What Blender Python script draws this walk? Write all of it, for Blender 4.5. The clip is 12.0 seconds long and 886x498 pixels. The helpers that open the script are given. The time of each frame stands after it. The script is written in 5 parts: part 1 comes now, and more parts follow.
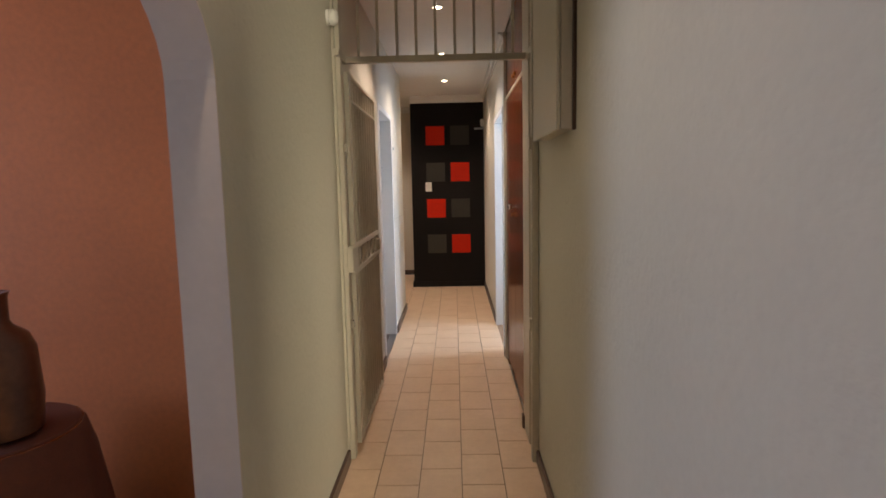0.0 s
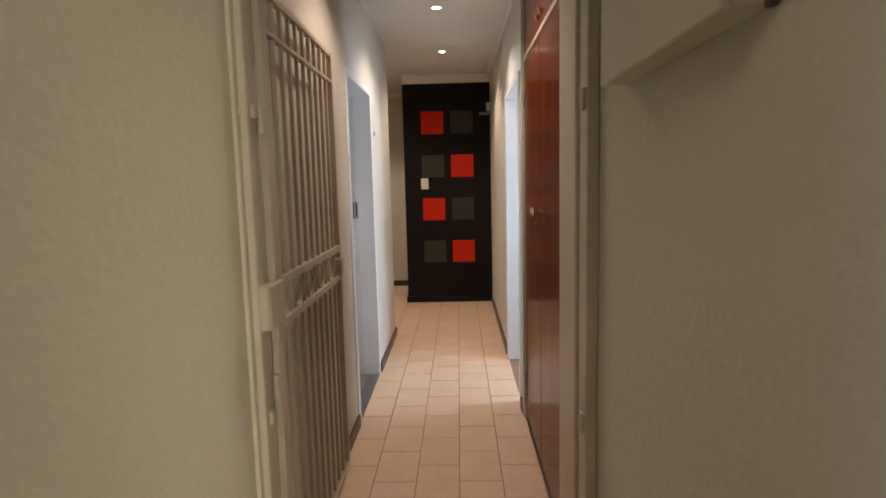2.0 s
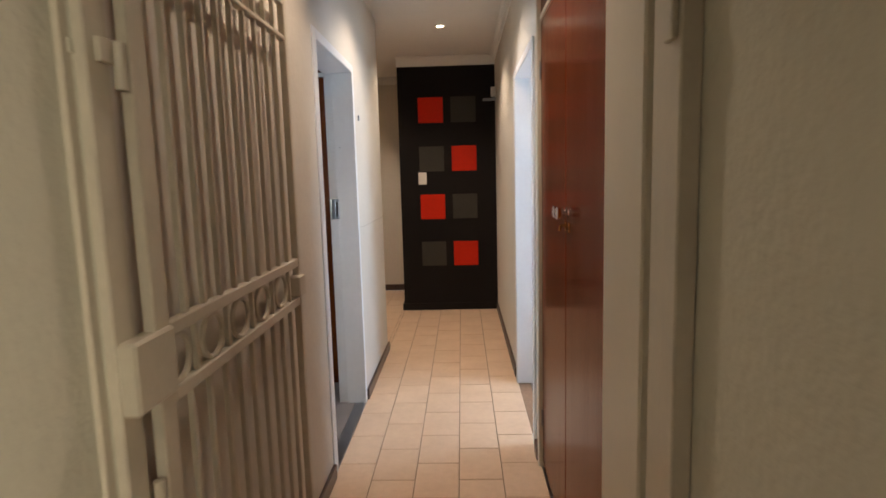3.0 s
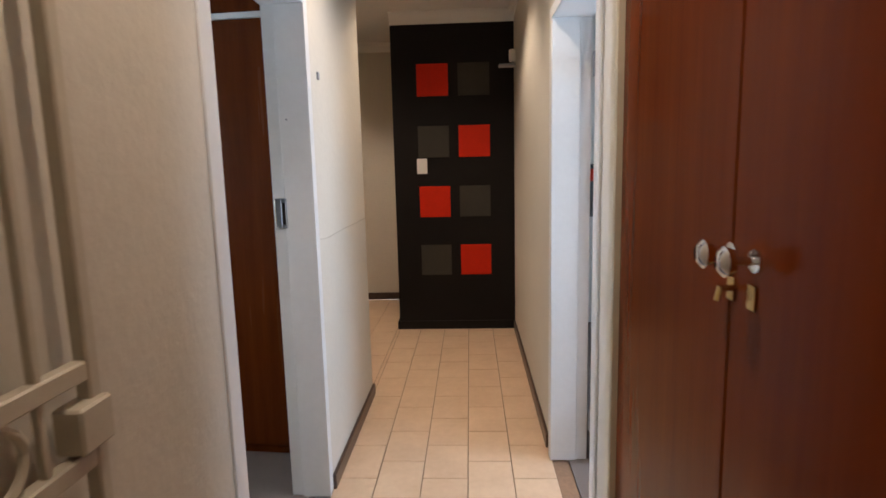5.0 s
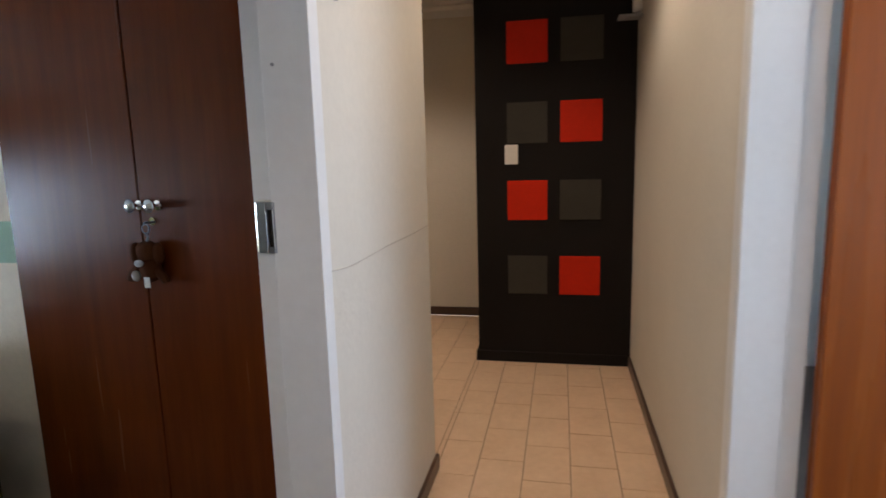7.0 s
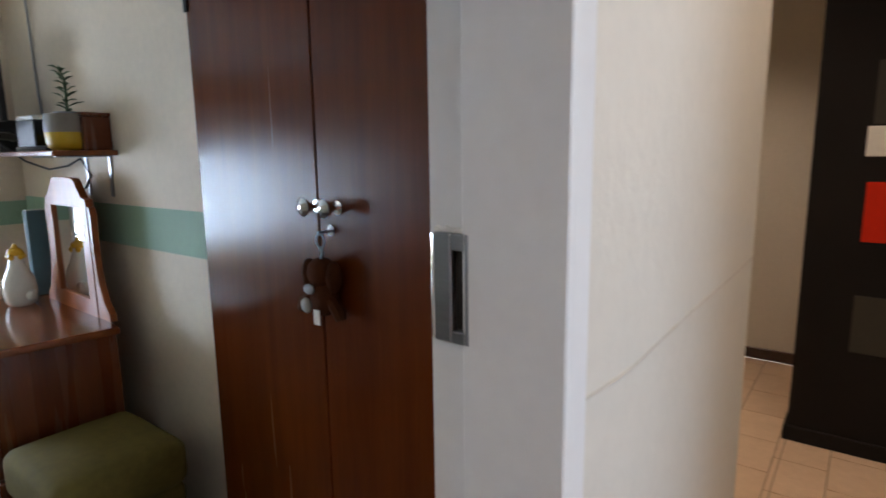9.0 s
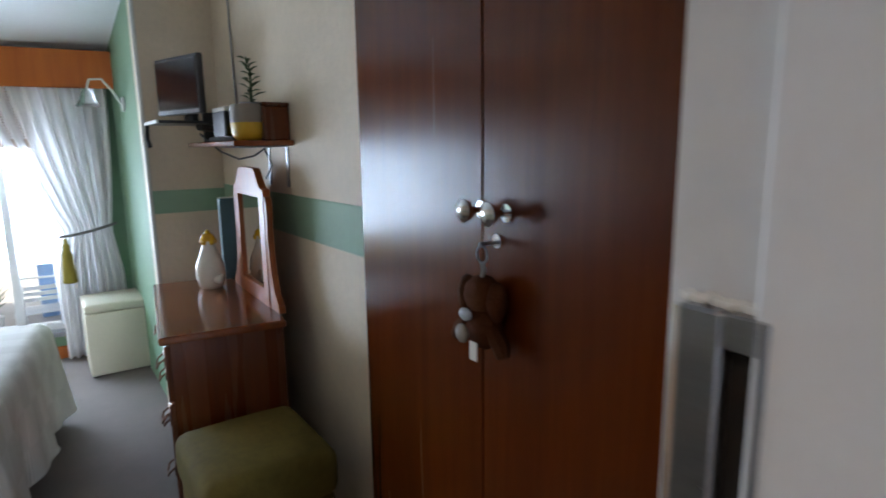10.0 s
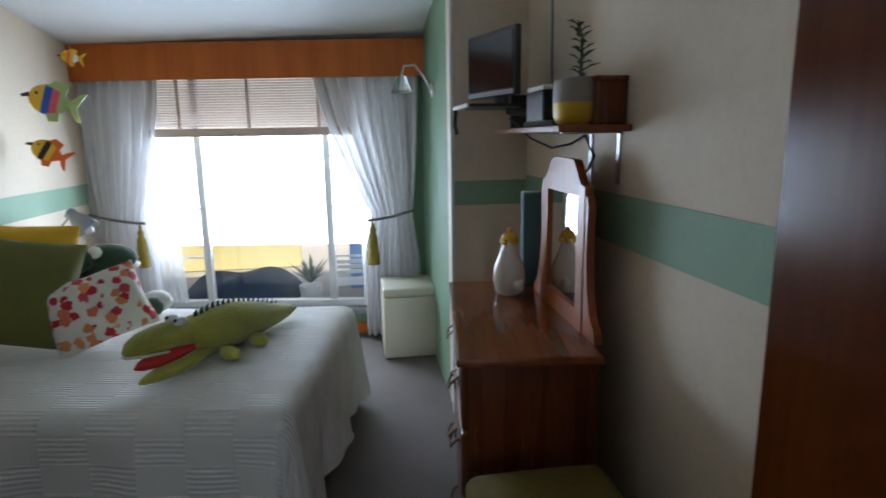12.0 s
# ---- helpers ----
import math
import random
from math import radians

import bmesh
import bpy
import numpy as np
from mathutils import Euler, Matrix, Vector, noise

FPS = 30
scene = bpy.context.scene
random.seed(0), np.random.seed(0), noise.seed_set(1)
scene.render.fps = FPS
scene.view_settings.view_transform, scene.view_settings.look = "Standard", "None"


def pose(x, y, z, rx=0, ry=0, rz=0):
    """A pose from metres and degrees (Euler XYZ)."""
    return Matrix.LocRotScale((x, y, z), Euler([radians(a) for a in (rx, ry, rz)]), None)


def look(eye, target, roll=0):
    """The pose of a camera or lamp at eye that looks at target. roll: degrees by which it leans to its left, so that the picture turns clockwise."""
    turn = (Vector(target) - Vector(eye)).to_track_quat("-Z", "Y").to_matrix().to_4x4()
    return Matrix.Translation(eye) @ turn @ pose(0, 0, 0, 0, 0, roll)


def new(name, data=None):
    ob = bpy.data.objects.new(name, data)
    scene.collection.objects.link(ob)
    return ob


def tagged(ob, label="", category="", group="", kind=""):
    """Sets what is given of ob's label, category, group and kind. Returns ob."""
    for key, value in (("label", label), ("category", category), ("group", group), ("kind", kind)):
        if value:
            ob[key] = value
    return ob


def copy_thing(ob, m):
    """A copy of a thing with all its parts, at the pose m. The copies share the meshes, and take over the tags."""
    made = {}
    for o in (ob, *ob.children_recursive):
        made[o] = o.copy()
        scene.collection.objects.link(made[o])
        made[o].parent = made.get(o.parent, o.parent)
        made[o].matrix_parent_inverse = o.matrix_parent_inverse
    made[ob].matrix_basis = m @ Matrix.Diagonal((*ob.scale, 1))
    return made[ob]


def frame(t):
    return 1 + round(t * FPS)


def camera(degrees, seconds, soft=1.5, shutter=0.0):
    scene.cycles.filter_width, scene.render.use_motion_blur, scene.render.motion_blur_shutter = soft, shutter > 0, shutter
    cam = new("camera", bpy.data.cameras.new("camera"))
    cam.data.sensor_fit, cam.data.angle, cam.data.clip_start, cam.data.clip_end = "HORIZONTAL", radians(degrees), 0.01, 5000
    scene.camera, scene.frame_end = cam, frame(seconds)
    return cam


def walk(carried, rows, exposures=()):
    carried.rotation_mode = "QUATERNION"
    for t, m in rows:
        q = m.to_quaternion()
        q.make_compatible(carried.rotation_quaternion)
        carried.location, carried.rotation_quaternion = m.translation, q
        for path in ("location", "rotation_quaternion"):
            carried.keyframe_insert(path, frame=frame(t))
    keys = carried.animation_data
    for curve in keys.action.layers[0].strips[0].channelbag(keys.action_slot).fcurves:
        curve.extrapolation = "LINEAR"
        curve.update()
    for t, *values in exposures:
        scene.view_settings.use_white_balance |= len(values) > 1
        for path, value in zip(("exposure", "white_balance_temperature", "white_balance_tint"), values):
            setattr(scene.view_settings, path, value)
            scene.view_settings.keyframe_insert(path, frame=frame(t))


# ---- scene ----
cam = camera(75.7, 12.0, soft=1.6, shutter=0.4)
PATH = [
    (0, (0.313, 0.003, 1.438), (0.27, 1.99, 1.207), -1.2),
    (0.5, (0.317, 0.296, 1.427), (0.272, 2.282, 1.197), -1.2),
    (1, (0.348, 0.611, 1.42), (0.297, 2.597, 1.189), -1.2),
    (1.5, (0.348, 0.941, 1.415), (0.294, 2.926, 1.181), -1.3),
    (2, (0.348, 1.255, 1.413), (0.29, 3.24, 1.176), -1.4),
    (2.5, (0.365, 1.592, 1.404), (0.3, 3.577, 1.164), -1.5),
    (4.5, (0.368, 2.822, 1.39), (0.282, 4.799, 1.097), -1.4),
    (5, (0.356, 3.101, 1.4), (0.258, 5.077, 1.105), -1.4),
    (5.5, (0.36, 3.376, 1.39), (0.243, 5.35, 1.088), -1.5),
    (6, (0.363, 3.621, 1.39), (0.197, 5.59, 1.085), -1.5),
    (6.5, (0.33, 3.878, 1.374), (0.082, 5.838, 1.067), -1.6),
    (8.5, (0.059, 4.71, 1.363), (-0.954, 6.403, 1.034), -0.9),
    (9, (-0.044, 4.857, 1.364), (-1.229, 6.433, 1.03), -0.8),
    (9.5, (-0.155, 5.003, 1.371), (-1.589, 6.355, 1.03), -0.7),
    (10, (-0.257, 5.076, 1.36), (-1.865, 6.211, 1.005), -0.8),
    (10.5, (-0.436, 5.12, 1.368), (-2.164, 6.055, 0.998), -0.7),
    (11, (-0.559, 5.122, 1.374), (-2.382, 5.852, 0.993), -0.8),
    (11.5, (-0.692, 5.099, 1.354), (-2.586, 5.614, 0.974), -0.8),
    (12, (-0.775, 5.087, 1.361), (-2.716, 5.376, 0.976), -0.9),
]
EXPOSURES = [(0.0, 0.85), (1.0, 0.78), (2.0, 0.85), (5.5, 0.70), (6.5, 0.52), (8.5, 0.66), (9.5, 0.42), (10.5, 0.46), (11.2, 0.08), (12.0, -0.32)]
walk(cam, [(t, look(eye, target, roll)) for t, eye, target, roll in PATH], EXPOSURES)

# ---- world, sun, large lights ----
world = bpy.data.worlds.new("sky")
scene.world = world
world.use_nodes = True
wn = world.node_tree.nodes
sky = wn.new("ShaderNodeTexSky")
sky.sky_type, sky.sun_disc = "NISHITA", False
sky.sun_elevation, sky.sun_rotation = radians(50), radians(71)
wn["Background"].inputs[1].default_value = 0.15
world.node_tree.links.new(sky.outputs[0], wn["Background"].inputs[0])

sun = new("sun", bpy.data.lights.new("sun", "SUN"))
sun.data.energy, sun.data.angle, sun.data.color = 5.0, radians(0.5), (1.0, 0.95, 0.87)
sun.matrix_world = look((0, 0, 10), (-5.2, -1.8, 3.4))


def window_light(name, place, aim, width, height, watts, color):
    lamp = new(name, bpy.data.lights.new(name, "AREA"))
    lamp.data.shape, lamp.data.size, lamp.data.size_y = "RECTANGLE", width, height
    lamp.data.energy, lamp.data.color = watts, color
    lamp.matrix_world = look(place, aim)
    return lamp


def down_lamp(place, watts, color=(1.0, 0.78, 0.61), spread=130):
    lamp = new("downlight_beam", bpy.data.lights.new("downlight_beam", "SPOT"))
    lamp.data.energy, lamp.data.color = watts, color
    lamp.data.spot_size, lamp.data.spot_blend, lamp.data.shadow_soft_size = radians(spread), 0.6, 0.035
    lamp.matrix_world = look(place, (place[0], place[1] + 0.001, 0))
    return lamp


DAY = (0.60, 0.76, 1.0)
window_light("bedroom_daylight", (-4.914, 4.442, 1.01), (-1.753, 3.941, 1.0), 1.50, 0.76, 53, DAY)
window_light("right_room_daylight", (2.26, 5.18, 1.45), (-0.2, 4.65, 1.2), 0.8, 1.2, 24, DAY)
window_light("dining_daylight", (-4.1, 0.55, 1.4), (0, 0.75, 1.2), 1.6, 1.3, 26, (0.50, 0.63, 1.0))
# Added lamp out of view; throws a warm beam onto the left wall.
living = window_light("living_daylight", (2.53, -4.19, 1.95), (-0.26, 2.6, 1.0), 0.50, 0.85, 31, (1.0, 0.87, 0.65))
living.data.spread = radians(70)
LAMPS = [(-0.15, 1.15), (0.225, 3.91), (0.225, 5.30), (0.225, 6.64), (-1.0, 7.65)]
for lx, ly in LAMPS:
    down_lamp((lx, ly, 2.565), 9 if ly < 2 else (34 if lx < -0.5 else 21))

# ---- materials ----


def base_nodes(name):
    m = bpy.data.materials.new(name)
    m.use_nodes = True
    return m, m.node_tree.nodes, m.node_tree.links, m.node_tree.nodes["Principled BSDF"]


def tex_noise(n, l, vec, scale, detail=4.0, rough=0.55):
    t = n.new("ShaderNodeTexNoise")
    t.inputs["Scale"].default_value, t.inputs["Detail"].default_value, t.inputs["Roughness"].default_value = scale, detail, rough
    l.new(vec, t.inputs["Vector"])
    return t.outputs["Fac"]


def mapped(n, l, stretch, random_shift=False):
    tc = n.new("ShaderNodeTexCoord")
    mp = n.new("ShaderNodeMapping")
    mp.inputs["Scale"].default_value = stretch
    l.new(tc.outputs["Object"], mp.inputs["Vector"])
    if random_shift:
        oi = n.new("ShaderNodeObjectInfo")
        mul = n.new("ShaderNodeMath")
        mul.operation = "MULTIPLY"
        mul.inputs[1].default_value = 37.0
        l.new(oi.outputs["Random"], mul.inputs[0])
        l.new(mul.outputs[0], mp.inputs["Location"])
    return mp.outputs["Vector"]


def ramp(n, l, fac, stops):
    r = n.new("ShaderNodeValToRGB")
    el = r.color_ramp.elements
    while len(el) < len(stops):
        el.new(0.5)
    for e, (pos, col) in zip(el, stops):
        e.position, e.color = pos, (*col, 1)
    l.new(fac, r.inputs["Fac"])
    return r.outputs["Color"]


def shade(c, k):
    return tuple(min(1.0, v * k) for v in c)


def mat(name, col, rough=0.5, metal=0.0, var=0.12, scale=3.0, fine=40.0, bump=0.0, bump_scale=90.0, stretch=(1, 1, 1), coat=0.0,
        col2=None, random_shift=False, sheen=0.0, spec=0.5):
    """Colour that varies at two scales, with fine relief."""
    m, n, l, b = base_nodes(name)
    vec = mapped(n, l, stretch, random_shift)
    big, small = tex_noise(n, l, vec, scale), tex_noise(n, l, vec, fine, 3.0)
    mix = n.new("ShaderNodeMix")
    mix.inputs["Factor"].default_value = 0.4
    l.new(big, mix.inputs["A"])
    l.new(small, mix.inputs["B"])
    lo, hi = (shade(col, 1 - var), shade(col, 1 + var)) if col2 is None else (col, col2)
    l.new(ramp(n, l, mix.outputs["Result"], [(0.32, lo), (0.68, hi)]), b.inputs["Base Color"])
    rr = n.new("ShaderNodeMapRange")
    rr.inputs["To Min"].default_value, rr.inputs["To Max"].default_value = max(0.03, rough - 0.08), min(1, rough + 0.08)
    l.new(small, rr.inputs["Value"])
    l.new(rr.outputs["Result"], b.inputs["Roughness"])
    b.inputs["Metallic"].default_value = metal
    b.inputs["Coat Weight"].default_value = coat
    b.inputs["Specular IOR Level"].default_value = spec
    b.inputs["Coat Roughness"].default_value = 0.15
    b.inputs["Sheen Weight"].default_value = sheen
    if bump:
        bp = n.new("ShaderNodeBump")
        bp.inputs["Strength"].default_value, bp.inputs["Distance"].default_value = bump, 0.004
        l.new(tex_noise(n, l, vec, bump_scale, 5.0), bp.inputs["Height"])
        l.new(bp.outputs["Normal"], b.inputs["Normal"])
    return m


def wood(name, dark, light, along="z", rough=0.28, coat=0.5, grain=26.0, spec=0.5, sideways=0.0):
    """Varnished wood with grain that runs along one axis."""
    m, n, l, b = base_nodes(name)
    st = {"x": (0.06, 1, 1), "y": (1, 0.06, 1), "z": (1, 1, 0.06)}[along]
    vec = mapped(n, l, st, True)
    g1, g2 = tex_noise(n, l, vec, grain, 3.0, 0.45), tex_noise(n, l, vec, grain * 5, 2.0)
    mix = n.new("ShaderNodeMix")
    mix.inputs["Factor"].default_value = 0.3
    l.new(g1, mix.inputs["A"])
    l.new(g2, mix.inputs["B"])
    b.inputs["Specular IOR Level"].default_value = spec
    if sideways:
        tg = n.new("ShaderNodeTangent")
        tg.direction_type, tg.axis = "RADIAL", "Z"
        l.new(tg.outputs["Tangent"], b.inputs["Tangent"])
        b.inputs["Anisotropic"].default_value = sideways
    mid = tuple((a + c) / 2 for a, c in zip(dark, light))
    l.new(ramp(n, l, mix.outputs["Result"], [(0.25, dark), (0.5, mid), (0.75, light)]), b.inputs["Base Color"])
    b.inputs["Coat Weight"].default_value, b.inputs["Coat Roughness"].default_value = coat, 0.12
    rr = n.new("ShaderNodeMapRange")
    rr.inputs["To Min"].default_value, rr.inputs["To Max"].default_value = rough - 0.05, rough + 0.1
    l.new(g1, rr.inputs["Value"])
    l.new(rr.outputs["Result"], b.inputs["Roughness"])
    bp = n.new("ShaderNodeBump")
    bp.inputs["Strength"].default_value, bp.inputs["Distance"].default_value = 0.03, 0.002
    l.new(g2, bp.inputs["Height"])
    l.new(bp.outputs["Normal"], b.inputs["Normal"])
    return m


def glow(name, col, strength):
    m, n, l, b = base_nodes(name)
    b.inputs["Base Color"].default_value = (*col, 1)
    b.inputs["Emission Color"].default_value = (*col, 1)
    b.inputs["Emission Strength"].default_value = strength
    return m


def clear_glass(name, tint=(1, 1, 1), rough=0.0):
    m, n, l, b = base_nodes(name)
    b.inputs["Base Color"].default_value = (*tint, 1)
    b.inputs["Transmission Weight"].default_value, b.inputs["Roughness"].default_value, b.inputs["IOR"].default_value = 1.0, rough, 1.45
    return m


def sheer_cloth(name, col, see):
    m, n, l, b = base_nodes(name)
    out = n["Material Output"]
    tr, tl, mx, m2 = n.new("ShaderNodeBsdfTransparent"), n.new("ShaderNodeBsdfTranslucent"), n.new("ShaderNodeMixShader"), n.new("ShaderNodeMixShader")
    b.inputs["Base Color"].default_value, b.inputs["Roughness"].default_value = (*col, 1), 0.9
    tl.inputs["Color"].default_value = (*col, 1)
    l.new(ramp(n, l, tex_noise(n, l, mapped(n, l, (1, 1, 0.2)), 40.0), [(0.3, shade(col, 0.9)), (0.7, shade(col, 1.05))]), b.inputs["Base Color"])
    mx.inputs[0].default_value, m2.inputs[0].default_value = 0.45, see
    l.new(b.outputs[0], mx.inputs[1])
    l.new(tl.outputs[0], mx.inputs[2])
    l.new(mx.outputs[0], m2.inputs[1])
    l.new(tr.outputs[0], m2.inputs[2])
    l.new(m2.outputs[0], out.inputs["Surface"])
    return m


M = {}
M["olive"] = mat("olive_plaster", (0.56, 0.545, 0.455), 0.8, var=0.05, scale=1.5, bump=0.9, bump_scale=38)
M["cream"] = mat("cream_plaster", (0.66, 0.62, 0.54), 0.7, var=0.05, scale=1.3, bump=0.35, bump_scale=45)
M["beige"] = mat("beige_plaster", (0.60, 0.57, 0.50), 0.72, var=0.06, scale=1.3, bump=0.4, bump_scale=40)
# Tone varies more widely than on the other plasters.
M["orange"] = mat("orange_plaster", (0.66, 0.205, 0.062), 0.7, var=0.14, scale=1.6, bump=0.4, bump_scale=30)
M["bedcream"] = mat("cream_bedroom_plaster", (0.71, 0.59, 0.440), 0.72, var=0.07, scale=1.3, bump=0.5, bump_scale=40)
M["archwhite"] = mat("arch_white_paint", (0.66, 0.60, 0.54), 0.65, var=0.05, bump=0.25, bump_scale=30)
M["white"] = mat("white_paint", (0.76, 0.76, 0.74), 0.45, var=0.03, scale=2)
M["ceiling"] = mat("ceiling_paint", (0.72, 0.72, 0.70), 0.8, var=0.03, scale=2, bump=0.1)
M["jamb"] = mat("grey_white_enamel", (0.70, 0.71, 0.71), 0.4, var=0.04, scale=3)
M["green"] = mat("sage_green_plaster", (0.165, 0.27, 0.16), 0.7, var=0.06, scale=1.5, bump=0.35, bump_scale=40)
M["band"] = mat("green_band_paint", (0.27, 0.40, 0.27), 0.7, var=0.06, bump=0.3, bump_scale=40)
M["black"] = mat("black_wall_paint", (0.010, 0.008, 0.0075), 0.7, var=0.2, scale=2, bump=0.3, bump_scale=40, spec=0.2)
M["red"] = mat("red_panel_paint", (0.58, 0.022, 0.006), 0.6, var=0.08, spec=0.15)
M["grey"] = mat("charcoal_panel_paint", (0.050, 0.046, 0.038), 0.7, var=0.1, spec=0.15)
M["tile"] = mat("ceramic_tile", (0.64, 0.450, 0.295), 0.38, scale=5, fine=30, bump=0.12, bump_scale=30, col2=(0.75, 0.555, 0.385), random_shift=True)
M["grout"] = mat("brown_grout", (0.27, 0.165, 0.10), 0.9, var=0.25, fine=60, bump=0.3)
M["skirt"] = wood("dark_skirting_wood", (0.030, 0.014, 0.009), (0.075, 0.034, 0.02), "y", 0.35, 0.3)
# Darker than the wall, for the shade in its crack.
M["crackshade"] = mat("crack_line", (0.46, 0.42, 0.36), 0.8, var=0.1)
M["cupwood"] = wood("mahogany_veneer", (0.112, 0.0190, 0.0022), (0.172, 0.0340, 0.0042), "z", 0.17, 0.0, 18, 0.09, 0.7)
M["wardwood"] = wood("wardrobe_veneer", (0.078, 0.0142, 0.0020), (0.126, 0.0260, 0.0038), "z", 0.225, 0.0, 18, 0.17, 0.55)
M["doorwood"] = wood("reddish_door_veneer", (0.17, 0.038, 0.005), (0.29, 0.075, 0.010), "z", 0.25, 0.0, 16, 0.22, 0.8)
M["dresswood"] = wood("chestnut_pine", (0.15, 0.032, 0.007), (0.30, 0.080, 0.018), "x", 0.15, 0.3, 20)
# Upright grain, and about half as bright as chestnut_pine.
M["dressfront"] = wood("chestnut_pine_upright_dark", (0.085, 0.016, 0.0035), (0.18, 0.042, 0.009), "z", 0.25, 0.2, 20)
M["pelmet"] = wood("orange_pine", (0.34, 0.072, 0.008), (0.56, 0.150, 0.020), "z", 0.4, 0.0, 9, 0.3)
M["mirrorwood"] = wood("orange_mirror_pine", (0.24, 0.058, 0.012), (0.40, 0.115, 0.028), "z", 0.3, 0.0, 18, 0.3)
M["paleblue"] = mat("pale_blue_plastic", (0.22, 0.42, 0.74), 0.5, var=0.08)
M["gate"] = mat("cream_gate_enamel", (0.50, 0.46, 0.37), 0.42, var=0.08, scale=6, bump=0.1)
M["trim"] = mat("cream_trim_enamel", (0.56, 0.52, 0.42), 0.42, var=0.05, scale=4)
M["chrome"] = mat("chrome", (0.75, 0.75, 0.75), 0.12, 1.0, var=0.05)
M["steel"] = mat("brushed_steel", (0.30, 0.31, 0.33), 0.32, 1.0, var=0.08, stretch=(1, 1, 8))
M["brass"] = mat("brass", (0.62, 0.43, 0.18), 0.25, 1.0, var=0.1)
# Near-black: painted shade in two lock holes, and one black hinge.
M["dark"] = mat("dark_cavity", (0.012, 0.011, 0.010), 0.8, var=0.2)
M["blackplastic"] = mat("black_plastic", (0.016, 0.016, 0.018), 0.35, var=0.15)
M["screen"] = mat("dark_screen", (0.010, 0.011, 0.014), 0.12, var=0.05)
M["whiteplastic"] = mat("white_plastic", (0.74, 0.73, 0.68), 0.4, var=0.03)
M["greyplastic"] = mat("grey_plastic", (0.30, 0.31, 0.33), 0.4, var=0.05)
M["carpet"] = mat("taupe_carpet", (0.20, 0.165, 0.145), 0.95, var=0.14, scale=4, fine=180, bump=0.8, bump_scale=350)
M["leather"] = mat("cream_leatherette", (0.66, 0.60, 0.46), 0.42, var=0.04, scale=4, bump=0.2, bump_scale=120)
M["velvet"] = mat("olive_velvet", (0.145, 0.105, 0.024), 0.85, var=0.2, scale=5, bump=0.3, bump_scale=200, spec=0.2)
M["cord"] = mat("grey_cord", (0.17, 0.16, 0.14), 0.8, var=0.2, fine=90, bump=0.5)
M["tassel"] = mat("mustard_tassel", (0.29, 0.215, 0.03), 0.85, var=0.2, fine=120, bump=0.6, stretch=(1, 1, 0.1))
M["blindrail"] = mat("pale_wood_rail", (0.60, 0.46, 0.37), 0.5, var=0.08, stretch=(1, 0.1, 1))
M["blind"] = sheer_cloth("pale_wood_blind", (0.66, 0.56, 0.49), 0.25)
M["croc"] = mat("lime_knit_plush", (0.34, 0.33, 0.045), 0.9, var=0.22, scale=7, fine=110, bump=0.9, bump_scale=160, sheen=0.3)
knit = M["croc"].node_tree
rib = knit.nodes.new("ShaderNodeTexWave")
rib.bands_direction = "DIAGONAL"
rib.inputs["Scale"].default_value, rib.inputs["Distortion"].default_value = 44.0, 0.8
ribs_at = knit.nodes.new("ShaderNodeTexCoord")
rib_bump = knit.nodes.new("ShaderNodeBump")
rib_bump.inputs["Strength"].default_value, rib_bump.inputs["Distance"].default_value = 0.45, 0.003
knit.links.new(ribs_at.outputs["Object"], rib.inputs["Vector"])
knit.links.new(rib.outputs["Fac"], rib_bump.inputs["Height"])
knit.links.new(knit.nodes["Bump"].outputs["Normal"], rib_bump.inputs["Normal"])
knit.links.new(rib_bump.outputs["Normal"], knit.nodes["Principled BSDF"].inputs["Normal"])
M["croclight"] = mat("pale_plush", (0.62, 0.62, 0.45), 0.9, var=0.1, bump=0.6, bump_scale=160)
M["crocdark"] = mat("dark_green_felt", (0.035, 0.10, 0.045), 0.9, var=0.2, bump=0.5, bump_scale=160)
M["mouth"] = mat("red_felt", (0.50, 0.030, 0.025), 0.9, var=0.12, bump=0.5, bump_scale=160)
M["plushgreen"] = mat("bottle_green_plush", (0.020, 0.055, 0.026), 0.95, var=0.25, bump=0.8, bump_scale=120, sheen=0.3)
M["plushwhite"] = mat("white_plush", (0.70, 0.69, 0.62), 0.95, var=0.08, bump=0.8, bump_scale=120)
M["yellowcloth"] = mat("yellow_cotton", (0.72, 0.40, 0.018), 0.85, var=0.1, bump=0.3, bump_scale=140)
M["greencloth"] = mat("olive_green_cotton", (0.15, 0.15, 0.032), 0.9, var=0.12, bump=0.4, bump_scale=140)
M["ceramicwhite"] = mat("white_glazed_ceramic", (0.72, 0.68, 0.58), 0.15, var=0.05, coat=0.5)
M["ceramicyellow"] = mat("yellow_glazed_ceramic", (0.70, 0.40, 0.02), 0.2, var=0.08, coat=0.5)
M["potgrey"] = mat("grey_stoneware", (0.27, 0.24, 0.20), 0.6, var=0.1, bump=0.2)
M["potyellow"] = mat("yellow_glaze", (0.60, 0.37, 0.012), 0.45, var=0.08)
M["leaf"] = mat("green_leaf", (0.060, 0.105, 0.035), 0.5, var=0.25)
M["brownplush"] = mat("brown_fur", (0.075, 0.024, 0.009), 0.95, var=0.3, bump=0.9, bump_scale=200, spec=0.1)
M["bronze"] = mat("hammered_bronze", (0.16, 0.070, 0.036), 0.34, 0.55, var=0.25, scale=10, bump=0.3, bump_scale=40)
M["redcloth"] = mat("dark_red_tablecloth", (0.17, 0.050, 0.022), 0.85, var=0.2, bump=0.3, bump_scale=150)
